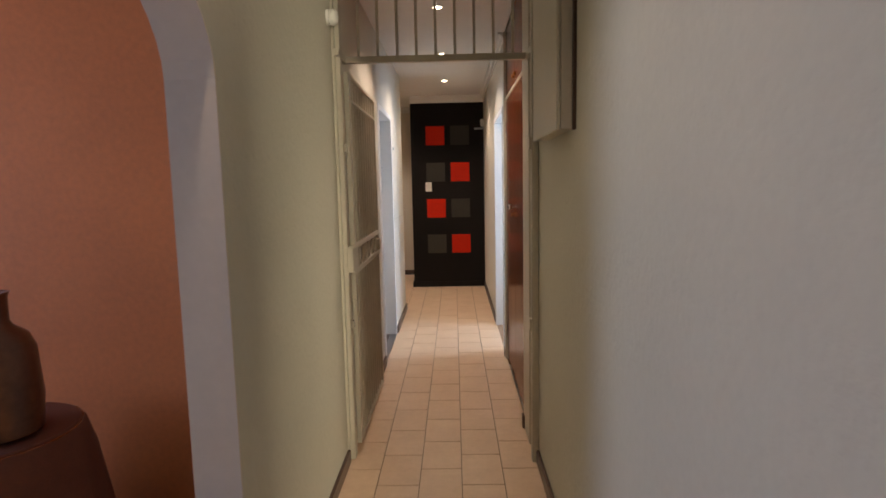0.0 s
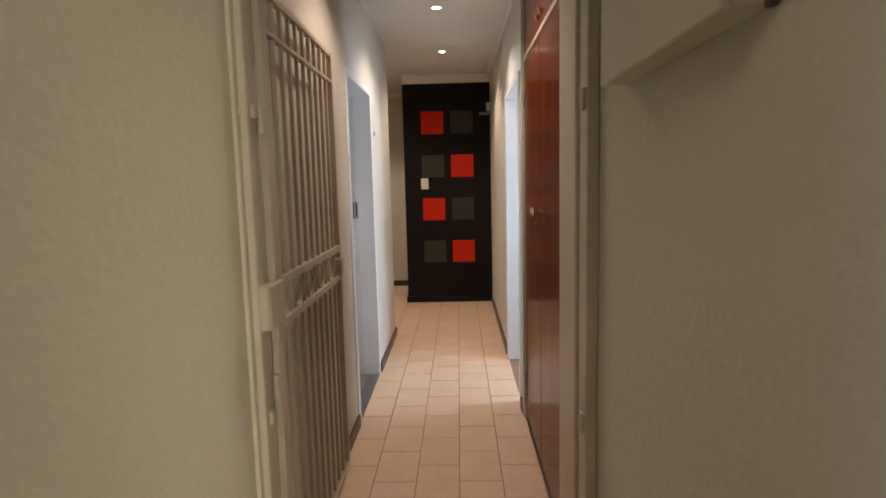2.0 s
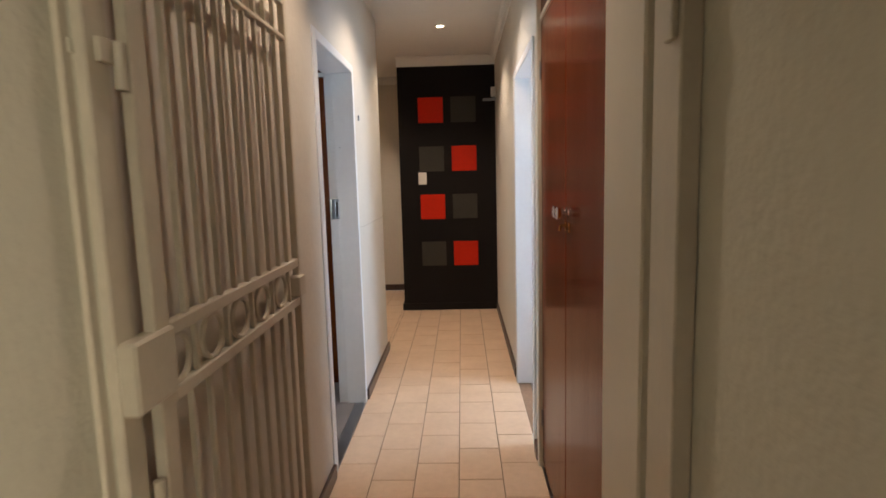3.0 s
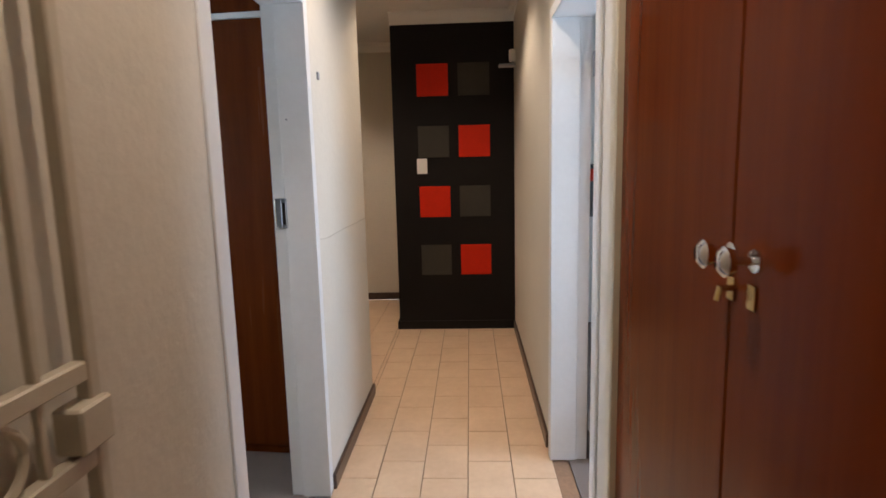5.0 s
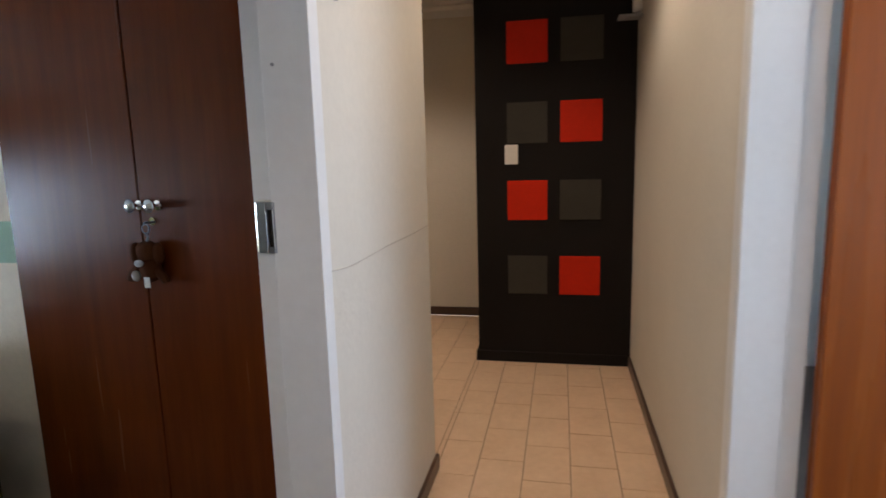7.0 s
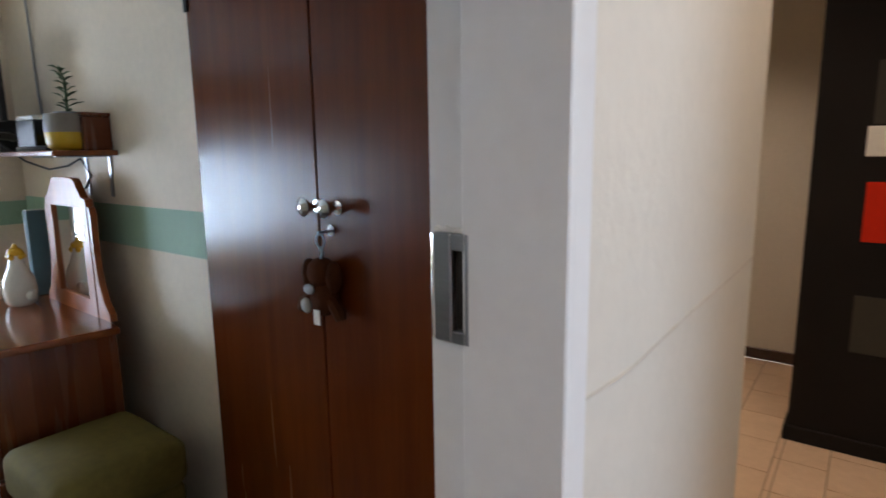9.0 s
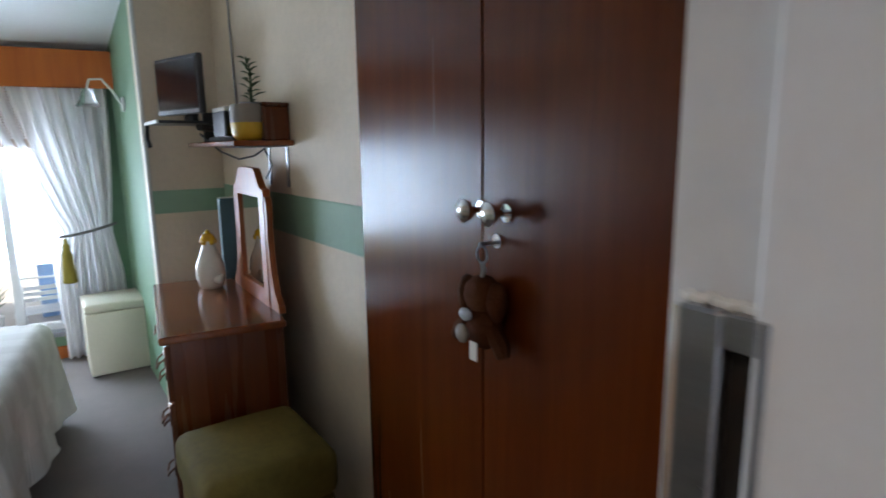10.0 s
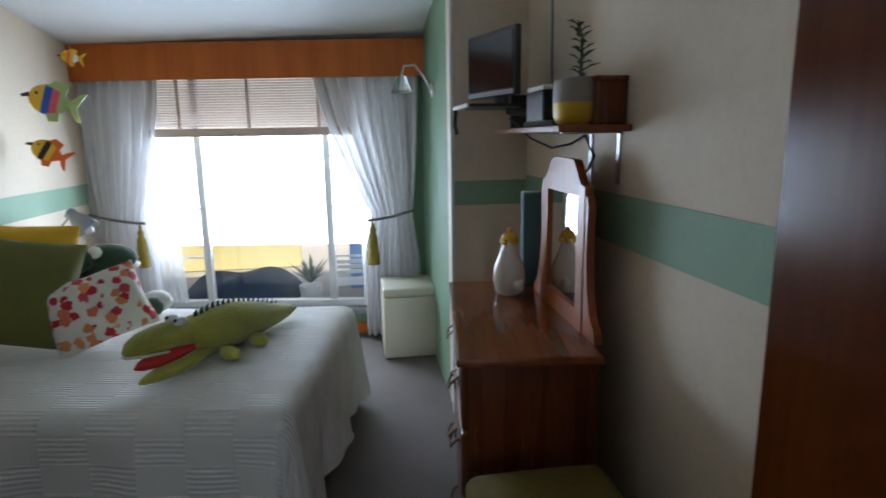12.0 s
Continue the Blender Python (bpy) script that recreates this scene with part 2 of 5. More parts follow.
M["teal"] = mat("teal_cover", (0.085, 0.165, 0.20), 0.5, var=0.08)
M["fishyellow"] = mat("yellow_fish_paint", (0.75, 0.42, 0.02), 0.5, var=0.05)
M["fishorange"] = mat("orange_fish_paint", (0.75, 0.14, 0.015), 0.5, var=0.06)
M["fishblue"] = mat("blue_fish_paint", (0.02, 0.09, 0.45), 0.5, var=0.05)
M["fishpink"] = mat("pink_fish_paint", (0.75, 0.10, 0.16), 0.5, var=0.05)
M["fishgreen"] = mat("pale_green_fish_paint", (0.40, 0.50, 0.18), 0.5, var=0.08)
M["yellowwall"] = mat("yellow_garden_wall", (0.86, 0.76, 0.36), 0.8, var=0.06, bump=0.3, bump_scale=20)
M["paving"] = mat("pale_paving", (0.50, 0.47, 0.42), 0.85, var=0.12, scale=2, bump=0.3, bump_scale=30)
M["tarp"] = mat("dark_blue_cover", (0.020, 0.045, 0.075), 0.7, var=0.15, bump=0.4, bump_scale=12, spec=0.15)
M["renderwhite"] = mat("white_garden_wall", (0.88, 0.87, 0.83), 0.85, var=0.05, bump=0.3, bump_scale=20)
M["bulb"] = glow("lit_bulb", (1.0, 0.82, 0.6), 14.0)
M["glass"] = clear_glass("window_glass")
M["frost"] = clear_glass("frosted_glass", (0.95, 0.97, 1.0), 0.25)
M["curtain"] = sheer_cloth("pale_grey_curtain", (0.93, 0.91, 0.90), 0.0)
M["sheer"] = sheer_cloth("sheer_voile", (0.92, 0.94, 0.96), 0.30)


def mirror_mat():
    m, n, l, b = base_nodes("mirror_glass")
    b.inputs["Base Color"].default_value = (0.86, 0.88, 0.87, 1)
    b.inputs["Metallic"].default_value, b.inputs["Roughness"].default_value = 1.0, 0.02
    return m


M["mirror"] = mirror_mat()


def spread_mat():
    """Cream woven bedspread: patches of raised ribs set in a checker."""
    m, n, l, b = base_nodes("woven_bedspread")
    tc = n.new("ShaderNodeTexCoord")
    ck = n.new("ShaderNodeTexChecker")
    ck.inputs["Scale"].default_value = 8.0
    ck.inputs["Color1"].default_value, ck.inputs["Color2"].default_value = (1, 1, 1, 1), (0, 0, 0, 1)
    cell = n.new("ShaderNodeMapping")
    cell.inputs["Scale"].default_value = (1.35, 0.80, 1.0)
    l.new(tc.outputs["UV"], cell.inputs["Vector"])
    l.new(cell.outputs["Vector"], ck.inputs["Vector"])
    wv = n.new("ShaderNodeTexWave")
    wv.bands_direction = "X"
    wv.inputs["Scale"].default_value, wv.inputs["Distortion"].default_value = 19.0, 0.5
    l.new(tc.outputs["UV"], wv.inputs["Vector"])
    mul = n.new("ShaderNodeMath")
    mul.operation = "MULTIPLY"
    l.new(ck.outputs["Fac"], mul.inputs[0])
    l.new(wv.outputs["Fac"], mul.inputs[1])
    fine = tex_noise(n, l, tc.outputs["Object"], 220.0, 3.0)
    add = n.new("ShaderNodeMath")
    add.inputs[1].default_value = 0.5
    l.new(fine, add.inputs[0])
    a2 = n.new("ShaderNodeMath")
    l.new(mul.outputs[0], a2.inputs[0])
    mm = n.new("ShaderNodeMath")
    mm.operation = "MULTIPLY"
    mm.inputs[1].default_value = 0.35
    l.new(fine, mm.inputs[0])
    l.new(mm.outputs[0], a2.inputs[1])
    bp = n.new("ShaderNodeBump")
    bp.inputs["Strength"].default_value, bp.inputs["Distance"].default_value = 0.7, 0.006
    l.new(a2.outputs[0], bp.inputs["Height"])
    l.new(bp.outputs["Normal"], b.inputs["Normal"])
    l.new(ramp(n, l, mul.outputs[0], [(0.0, (0.66, 0.63, 0.57)), (1.0, (0.76, 0.73, 0.67))]), b.inputs["Base Color"])
    b.inputs["Roughness"].default_value = 0.9
    return m


M["spread"] = spread_mat()


def butterfly_mat():
    """White cotton with scattered red and pink marks."""
    m, n, l, b = base_nodes("butterfly_print_cotton")
    tc = n.new("ShaderNodeTexCoord")
    vo = n.new("ShaderNodeTexVoronoi")
    vo.inputs["Scale"].default_value = 21.0
    vo.inputs["Randomness"].default_value = 0.8
    l.new(tc.outputs["Object"], vo.inputs["Vector"])
    wob = tex_noise(n, l, tc.outputs["Object"], 60.0, 2.0)
    add = n.new("ShaderNodeMath")
    l.new(vo.outputs["Distance"], add.inputs[0])
    mm = n.new("ShaderNodeMath")
    mm.operation = "MULTIPLY"
    mm.inputs[1].default_value = 0.5
    l.new(wob, mm.inputs[0])
    l.new(mm.outputs[0], add.inputs[1])
    mask = ramp(n, l, add.outputs[0], [(0.68, (1, 1, 1)), (0.72, (0, 0, 0))])
    sep = n.new("ShaderNodeSeparateColor")
    l.new(vo.outputs["Color"], sep.inputs[0])
    cols = ramp(n, l, sep.outputs[0], [(0.3, (0.50, 0.02, 0.03)), (0.55, (0.62, 0.10, 0.10)), (0.8, (0.65, 0.25, 0.08))])
    mix = n.new("ShaderNodeMix")
    mix.data_type = "RGBA"
    l.new(mask, mix.inputs["Factor"])
    mix.inputs["A"].default_value = (0.72, 0.68, 0.60, 1)
    l.new(cols, mix.inputs["B"])
    l.new(mix.outputs["Result"], b.inputs["Base Color"])
    b.inputs["Roughness"].default_value = 0.9
    return m


M["butterfly"] = butterfly_mat()

# ---- mesh helpers ----


def add_box(bm, x0, x1, y0, y1, z0, z1, bevel=0.0, seg=1):
    r = bmesh.ops.create_cube(bm, size=1.0, matrix=Matrix.Translation(((x0 + x1) / 2, (y0 + y1) / 2, (z0 + z1) / 2)) @ Matrix.Diagonal((abs(x1 - x0), abs(y1 - y0), abs(z1 - z0), 1)))
    if bevel:
        es = list({e for v in r["verts"] for e in v.link_edges})
        bmesh.ops.bevel(bm, geom=es, offset=bevel, segments=seg, affect="EDGES", profile=0.5)
    return bm


def box(x0, x1, y0, y1, z0, z1, bevel=0.0, seg=1):
    return add_box(bmesh.new(), x0, x1, y0, y1, z0, z1, bevel, seg)


def sweep(bm, pts, radii, seg=10, flat=1.0, cap=True):
    """A tube of varying radius along points; flat squashes it along its second axis."""
    pts = [Vector(p) for p in pts]
    if isinstance(radii, (int, float)):
        radii = [radii] * len(pts)
    rings, side = [], None
    for i, p in enumerate(pts):
        d = (pts[min(i + 1, len(pts) - 1)] - pts[max(i - 1, 0)]).normalized()
        if side is None:
            side = d.cross(Vector((0, 0, 1)))
            if side.length < 0.1:
                side = d.cross(Vector((0, 1, 0)))
        side = (side - d * side.dot(d)).normalized()
        up = side.cross(d)
        rings.append([bm.verts.new(p + radii[i] * (math.cos(a) * side + flat * math.sin(a) * up)) for a in (2 * math.pi * k / seg for k in range(seg))])
    for a, b in zip(rings, rings[1:]):
        for k in range(seg):
            bm.faces.new((a[k], a[(k + 1) % seg], b[(k + 1) % seg], b[k]))
    if cap:
        bm.faces.new(rings[0][::-1])
        bm.faces.new(rings[-1])
    return bm


def lathe(profile, seg=24, cx=0.0, cy=0.0, bm=None):
    """A turned shape from (radius, height) pairs."""
    bm = bm or bmesh.new()
    rings = [[bm.verts.new((cx + r * math.cos(2 * math.pi * k / seg), cy + r * math.sin(2 * math.pi * k / seg), z)) for k in range(seg)] for r, z in profile]
    for a, b in zip(rings, rings[1:]):
        for k in range(seg):
            bm.faces.new((a[k], a[(k + 1) % seg], b[(k + 1) % seg], b[k]))
    bm.faces.new(rings[0][::-1])
    bm.faces.new(rings[-1])
    return bm


def sheet(f, nu, nv, bm=None, uv=None):
    """A grid surface f(u, v) over the unit square."""
    bm = bm or bmesh.new()
    lay = bm.loops.layers.uv.new("uv") if uv else None
    vs = [[bm.verts.new(f(i / nu, j / nv)) for j in range(nv + 1)] for i in range(nu + 1)]
    for i in range(nu):
        for j in range(nv):
            q = bm.faces.new((vs[i][j], vs[i + 1][j], vs[i + 1][j + 1], vs[i][j + 1]))
            if uv:
                for lp, (a, c) in zip(q.loops, ((i, j), (i + 1, j), (i + 1, j + 1), (i, j + 1))):
                    lp[lay].uv = uv(a / nu, c / nv)
    return bm


def ball(bm, c, r, sx=1.0, sy=1.0, sz=1.0, sub=2):
    bmesh.ops.create_icosphere(bm, subdivisions=sub, radius=r, matrix=Matrix.Translation(c) @ Matrix.Diagonal((sx, sy, sz, 1)))
    return bm


def part(name, bm, material, parent=None, label="", smooth=False, thick=0.0):
    """One bmesh as one mesh object, under a thing or under a part."""
    bmesh.ops.recalc_face_normals(bm, faces=bm.faces[:])
    me = bpy.data.meshes.new(name)
    bm.to_mesh(me)
    bm.free()
    me.materials.append(material)
    if smooth:
        for p in me.polygons:
            p.use_smooth = True
        me.set_sharp_from_angle(angle=radians(40))
    ob = new(name, me)
    if parent:
        ob.parent = parent
    if thick:
        so = ob.modifiers.new("thickness", "SOLIDIFY")
        so.thickness = thick
    return tagged(ob, label) if label else ob


def thing(name, label, category, place=(0, 0, 0), turn=0.0, group=""):
    ob = new(name)
    ob.matrix_world = pose(*place, 0, 0, turn)
    ob.empty_display_size = 0.1
    return tagged(ob, label, category, group)


def structure(name, bm, material, label, category, smooth=False):
    ob = part(name, bm, material, None, "", smooth)
    return tagged(ob, label, category, "", "structure")

# ---- large structure ----
XL, XR, ZC = -0.265, 0.725, 2.59      # corridor: wall faces and ceiling
WALL_TOP = 2.72


def wall_boxes(*boxes):
    bm = bmesh.new()
    for b in boxes:
        add_box(bm, *b)
    return bm


# left wall with the arch towards the dining room
ARCH_MID, ARCH_HALF, ARCH_SPRING, ARCH_RISE = 0.20, 1.22, 1.70, 0.46
bm = bmesh.new()
add_box(bm, -0.385, XL, 1.42, 2.87, 0, WALL_TOP)
add_box(bm, -0.385, XL, -3.0, -1.02, 0, WALL_TOP)
STEPS = 28
for k in range(STEPS):
    a0, a1 = math.pi * k / STEPS, math.pi * (k + 1) / STEPS
    ya, yb = ARCH_MID + ARCH_HALF * math.cos(a0), ARCH_MID + ARCH_HALF * math.cos(a1)
    za, zb = ARCH_SPRING + ARCH_RISE * math.sin(a0), ARCH_SPRING + ARCH_RISE * math.sin(a1)
    q = [bm.verts.new((x, y, z)) for x in (-0.385, XL) for y, z in ((ya, za), (yb, zb), (yb, WALL_TOP), (ya, WALL_TOP))]
    for f in ((0, 1, 2, 3), (4, 5, 6, 7), (0, 1, 5, 4), (2, 3, 7, 6)):
        bm.faces.new([q[i] for i in f])
bmesh.ops.remove_doubles(bm, verts=bm.verts[:], dist=0.0005)
structure("wall_left_arch", bm, M["olive"], "olive-beige plastered corridor wall with an arch opening", "wall")
# painted lining of the arch
bm = bmesh.new()
pts = [(1.4175, 0.0), (1.4175, ARCH_SPRING)] + [(ARCH_MID + (ARCH_HALF - 0.003) * math.cos(math.pi * k / 32), ARCH_SPRING + (ARCH_RISE - 0.003) * math.sin(math.pi * k / 32)) for k in range(1, 32)] + [(-1.0175, ARCH_SPRING), (-1.0175, 0.0)]
for (ya, za), (yb, zb) in zip(pts, pts[1:]):
    q = [bm.verts.new(v) for v in ((-0.388, ya, za), (-0.262, ya, za), (-0.262, yb, zb), (-0.388, yb, zb))]
    bm.faces.new(q)
bmesh.ops.remove_doubles(bm, verts=bm.verts[:], dist=0.0005)
arch = structure("trim_arch_lining", bm, M["archwhite"], "off-white painted lining of the plastered arch", "arch")
so = arch.modifiers.new("thickness", "SOLIDIFY")
so.thickness, so.offset = 0.006, 0.0

structure("wall_left", wall_boxes((-0.415, XL, 2.871, 4.45, 0, WALL_TOP), (-0.415, XL, 4.45, 5.375, 2.05, WALL_TOP), (-0.415, XL, 5.375, 6.43, 0, WALL_TOP)),
          M["beige"], "beige plastered corridor wall with a bedroom doorway", "wall")
# The unseen opening is sized to cut the added beam to the left wall.
structure("wall_right_near", wall_boxes((XR, 0.875, -3.0, -0.55, 0, WALL_TOP), (XR, 0.875, -0.55, 0.44, 2.3, WALL_TOP), (XR, 0.875, 0.44, 3.27, 0, WALL_TOP)), M["olive"], "olive-beige plastered corridor wall", "wall")
structure("wall_right", wall_boxes((XR, 0.875, 4.57, 4.75, 0, WALL_TOP), (XR, 0.875, 4.75, 5.69, 2.03, WALL_TOP), (XR, 0.875, 5.69, 9.1, 0, WALL_TOP)),
          M["beige"], "beige plastered corridor wall with a cupboard and doorway", "wall")
structure("wall_cupboard_back", wall_boxes((1.30, 1.40, 3.17, 4.67, 0, WALL_TOP), (0.875, 1.30, 3.17, 3.27, 0, WALL_TOP), (0.875, 1.30, 4.57, 4.67, 0, WALL_TOP)),
          M["cream"], "plastered recess behind the corridor cupboard", "wall")
black_wall = structure("wall_black", box(-0.265, XR - 0.002, 7.85, 8.0, 0, 2.535), M["black"], "black painted end wall with red and charcoal squares", "wall")
structure("wall_black_core", box(-0.262, XR - 0.002, 8.003, 8.2, 0, WALL_TOP), M["cream"], "cream plastered back of the end wall", "wall")
structure("wall_passage_back", box(-3.2, XR - 0.004, 8.95, 9.1, 0, WALL_TOP), M["cream"], "cream plastered wall at the passage end", "wall")
structure("wall_passage_side", box(-3.3, -3.2, 6.43, 9.1, 0, WALL_TOP), M["cream"], "cream plastered passage side wall", "wall")
structure("wall_passage_south", box(-3.2, XL - 0.002, 6.34, 6.428, 0, WALL_TOP), M["cream"], "cream plastered wall behind the wardrobe", "wall")
# bedroom
WIN = (3.72, 5.28, 0.19, 1.90)
structure("wall_bedroom_north", box(-3.4, -1.642, 5.885, 6.05, 0, WALL_TOP), M["bedcream"], "cream plastered bedroom wall", "wall")
structure("wall_bedroom_pier", box(-3.55, -3.4, 5.53, 6.05, 0, WALL_TOP), M["bedcream"], "cream plastered pier beside the window bay", "wall")
structure("wall_bedroom_bay", box(-4.66, -3.551, 5.534, 5.68, 0, WALL_TOP), M["green"], "sage green plastered side of the window bay", "wall")
structure("wall_bedroom_window", wall_boxes((-4.80, -4.66, 3.2, WIN[0], 0, 2.3), (-4.80, -4.66, WIN[1], 5.68, 0, 2.3), (-4.80, -4.66, WIN[0], WIN[1], 0, WIN[2]), (-4.80, -4.66, WIN[0], WIN[1], WIN[3], 2.3)),
          M["green"], "sage green plastered wall round the bedroom window", "wall")
structure("wall_bedroom_south", box(-5.25, -0.415, 3.2, 3.33, 0, WALL_TOP), M["bedcream"], "cream plastered bedroom wall behind the bed head", "wall")
bm = bmesh.new()
sl = 0.153
for dz in (0.0, 0.06):
    for x, y in ((-4.8, 3.2), (-0.42, 3.2), (-0.42, 6.34), (-4.8, 6.34)):
        bm.verts.new((x, y, 1.985 + sl * (x + 4.66) + dz))
v = bm.verts[:]
for f in ((0, 1, 2, 3), (4, 5, 6, 7), (0, 1, 5, 4), (1, 2, 6, 5), (2, 3, 7, 6), (3, 0, 4, 7)):
    bm.verts.ensure_lookup_table()
    bm.faces.new([bm.verts[i] for i in f])
structure("ceiling_bedroom", bm, M["ceiling"], "white raked bedroom ceiling", "ceiling")
structure("ceiling_bay", box(-5.25, -4.79, 3.2, 5.68, 1.99, 2.06), M["ceiling"], "white ceiling over the window bay", "ceiling")
structure("trim_bedroom_cornice", box(-4.66, -4.60, 3.33, 5.53, 1.925, 1.985, 0.02), M["whiteplastic"], "pale grey cornice above the pelmet", "cornice")
# room on the right, dining room, living side and the added beam lamp room
structure("wall_right_room", wall_boxes((0.875, 2.4, 4.67, 4.70, 0, WALL_TOP), (0.875, 2.4, 8.0, 8.1, 0, WALL_TOP), (2.3, 2.4, 4.7, 8.0, 0, 0.85), (2.3, 2.4, 4.7, 8.0, 2.05, WALL_TOP), (2.3, 2.4, 5.58, 8.0, 0.85, 2.05)),
          M["white"], "white walls of the side room with a window", "wall")
structure("wall_dining_orange", box(-4.3, -0.39, 2.15, 2.30, 0, WALL_TOP), M["orange"], "orange dining room wall with uneven tone", "wall")
structure("wall_dining_window", wall_boxes((-4.3, -4.15, -3.0, -0.25, 0, WALL_TOP), (-4.3, -4.15, 1.35, 2.15, 0, WALL_TOP), (-4.3, -4.15, -0.25, 1.35, 0, 0.75), (-4.3, -4.15, -0.25, 1.35, 2.05, WALL_TOP)),
          M["orange"], "orange dining room wall with a window", "wall")
structure("wall_south", box(-4.3, 0.875, -3.1, -3.0, 0, WALL_TOP), M["cream"], "cream wall closing the living side", "wall")
# Unseen room built only to hold the added beam lamp.
structure("wall_living", wall_boxes((0.875, 3.5, 1.0, 1.1, 0, WALL_TOP), (3.4, 3.5, -4.2, 1.0, 0, WALL_TOP), (0.875, 2.22, -4.3, -4.2, 0, WALL_TOP), (2.84, 3.5, -4.3, -4.2, 0, WALL_TOP), (2.22, 2.84, -4.3, -4.2, 0, 1.48), (2.22, 2.84, -4.3, -4.2, 2.42, WALL_TOP), (0.875, 0.975, -4.2, -3.0, 0, WALL_TOP)), M["cream"], "unseen cream walls added round the beam lamp", "wall")
# ceilings, roof, floors
structure("ceiling_corridor", wall_boxes((XL, XR, 2.15, 6.428, ZC, 2.70), (-3.2, XR, 6.43, 8.95, ZC, 2.70)), M["ceiling"], "white painted corridor ceiling", "ceiling")
structure("ceiling_living", box(-4.15, XR, -3.0, 2.148, ZC, 2.70), M["ceiling"], "white painted living room ceiling", "ceiling")
structure("ceiling_lounge", box(0.875, 3.4, -4.2, 1.0, ZC, 2.70), M["ceiling"], "unseen white ceiling added over the beam lamp", "ceiling")
structure("floor_lounge", box(XR, 3.4, -4.2, 1.0, -0.12, -0.002), M["tile"], "unseen beige floor added below the beam lamp", "floor")
structure("ceiling_right_room", box(0.875, 2.3, 4.7, 8.0, ZC, 2.70), M["ceiling"], "white painted side room ceiling", "ceiling")
# Unseen slab added to keep sun and sky out of the rooms.
structure("roof", box(-5.0, 3.8, -3.3, 9.3, 2.725, 2.85), M["grout"], "unseen dark slab that keeps sun out of the house", "roof")
floor = structure("floor", wall_boxes((XL, XR, 0.3, 7.85, -0.12, -0.006), (-3.2, XL, 6.43, 8.95, -0.12, -0.006), (XL, 0.725, 7.85, 8.95, -0.12, -0.006), (XR, 0.80, 4.75, 5.69, -0.12, -0.006)),
                  M["grout"], "corridor floor laid with beige ceramic tiles", "floor")
structure("floor_living", box(-4.15, XR, -3.0, 0.298, -0.12, -0.002), M["tile"], "beige tiled living room floor", "floor")
structure("floor_dining", box(-4.15, XL - 0.002, 0.3, 2.15, -0.12, -0.002), M["tile"], "beige tiled dining room floor", "floor")
structure("floor_bedroom", box(-5.20, -0.325, 3.33, 6.34, -0.12, 0.002), M["carpet"], "taupe carpet on the bedroom floor", "carpet")
structure("floor_right_room", box(0.802, 2.3, 4.7, 8.0, -0.12, 0.0), M["carpet"], "grey carpet on the side room floor", "carpet")
structure("trim_threshold", box(-0.328, -0.262, 4.53, 5.335, -0.02, 0.005, 0.002), M["steel"], "worn metal threshold strip at the carpet edge", "threshold")
# painted band in the bedroom
bm = bmesh.new()
add_box(bm, -3.40, -1.644, 5.881, 5.89, 1.022, 1.180)
add_box(bm, -3.405, -3.396, 5.53, 5.882, 1.046, 1.160)
add_box(bm, -4.96, -0.43, 3.325, 3.334, 0.965, 1.095)
structure("trim_green_band", bm, M["band"], "sage green painted band round the bedroom walls", "painted band")
structure("trim_pier_edge", box(-3.412, -3.385, 5.518, 5.535, 0.0, 2.15, 0.004), M["whiteplastic"], "white corner bead on the pier edge", "corner bead")


def skirting(name, runs, h=0.07, d=0.016):
    bm = bmesh.new()
    for x0, x1, y0, y1 in runs:
        add_box(bm, x0, x1, y0, y1, 0.0, h, 0.004)
    return structure(name, bm, M["skirt"], "dark varnished wooden skirting board", "skirting board")


skirting("baseboard_left", [(XL, XL + 0.016, 1.42, 2.82), (XL, XL + 0.016, 4.02, 4.44), (XL, XL + 0.016, 5.39, 6.445), (-3.2, XL, 6.43, 6.445)])
skirting("baseboard_right", [(XR - 0.016, XR, 0.42, 2.79), (XR - 0.016, XR, 5.76, 7.83), (XR - 0.02, XR, 4.58, 4.68)])
skirting("baseboard_passage", [(-3.2, XR, 8.934, 8.95)], 0.075)
bm = box(-0.279, XR - 0.017, 7.832, 7.849, 0, 0.072, 0.004)
add_box(bm, -0.281, -0.266, 7.832, 8.0, 0, 0.072, 0.004)
structure("baseboard_end", bm, M["black"], "black painted skirting of the end wall", "skirting board")
structure("baseboard_bedroom", box(-4.66, -4.645, 3.33, 5.53, 0, 0.085, 0.004), M["pelmet"], "orange pine skirting board under the window", "skirting board")


def cove(name, p0, p1, normal, size=0.075):
    """A small plaster cove along the top of a wall."""
    bm = bmesh.new()
    nx, ny = normal
    prof = [(0.0, -size), (0.01, -size), (0.02, -size * 0.72), (size * 0.45, -size * 0.35), (size * 0.78, -0.018), (size, -0.010), (size, 0.0), (0.0, 0.0)]
    rows = [[bm.verts.new((p[0] + nx * a, p[1] + ny * a, ZC + z)) for a, z in prof] for p in (p0, p1)]
    for k in range(len(prof)):
        j = (k + 1) % len(prof)
        bm.faces.new((rows[0][k], rows[0][j], rows[1][j], rows[1][k]))
    bm.faces.new(rows[0])
    bm.faces.new(rows[1][::-1])
    return structure(name, bm, M["ceiling"], "white plaster cove cornice", "cornice", True)


cove("trim_cornice_end", (-0.265, 7.85), (XR, 7.85), (0, -1), 0.085)
cove("trim_cornice_right", (XR, 4.60), (XR, 7.85), (-1, 0), 0.05)
cove("trim_cornice_back", (-3.2, 8.95), (-0.265, 8.95), (0, -1), 0.08)

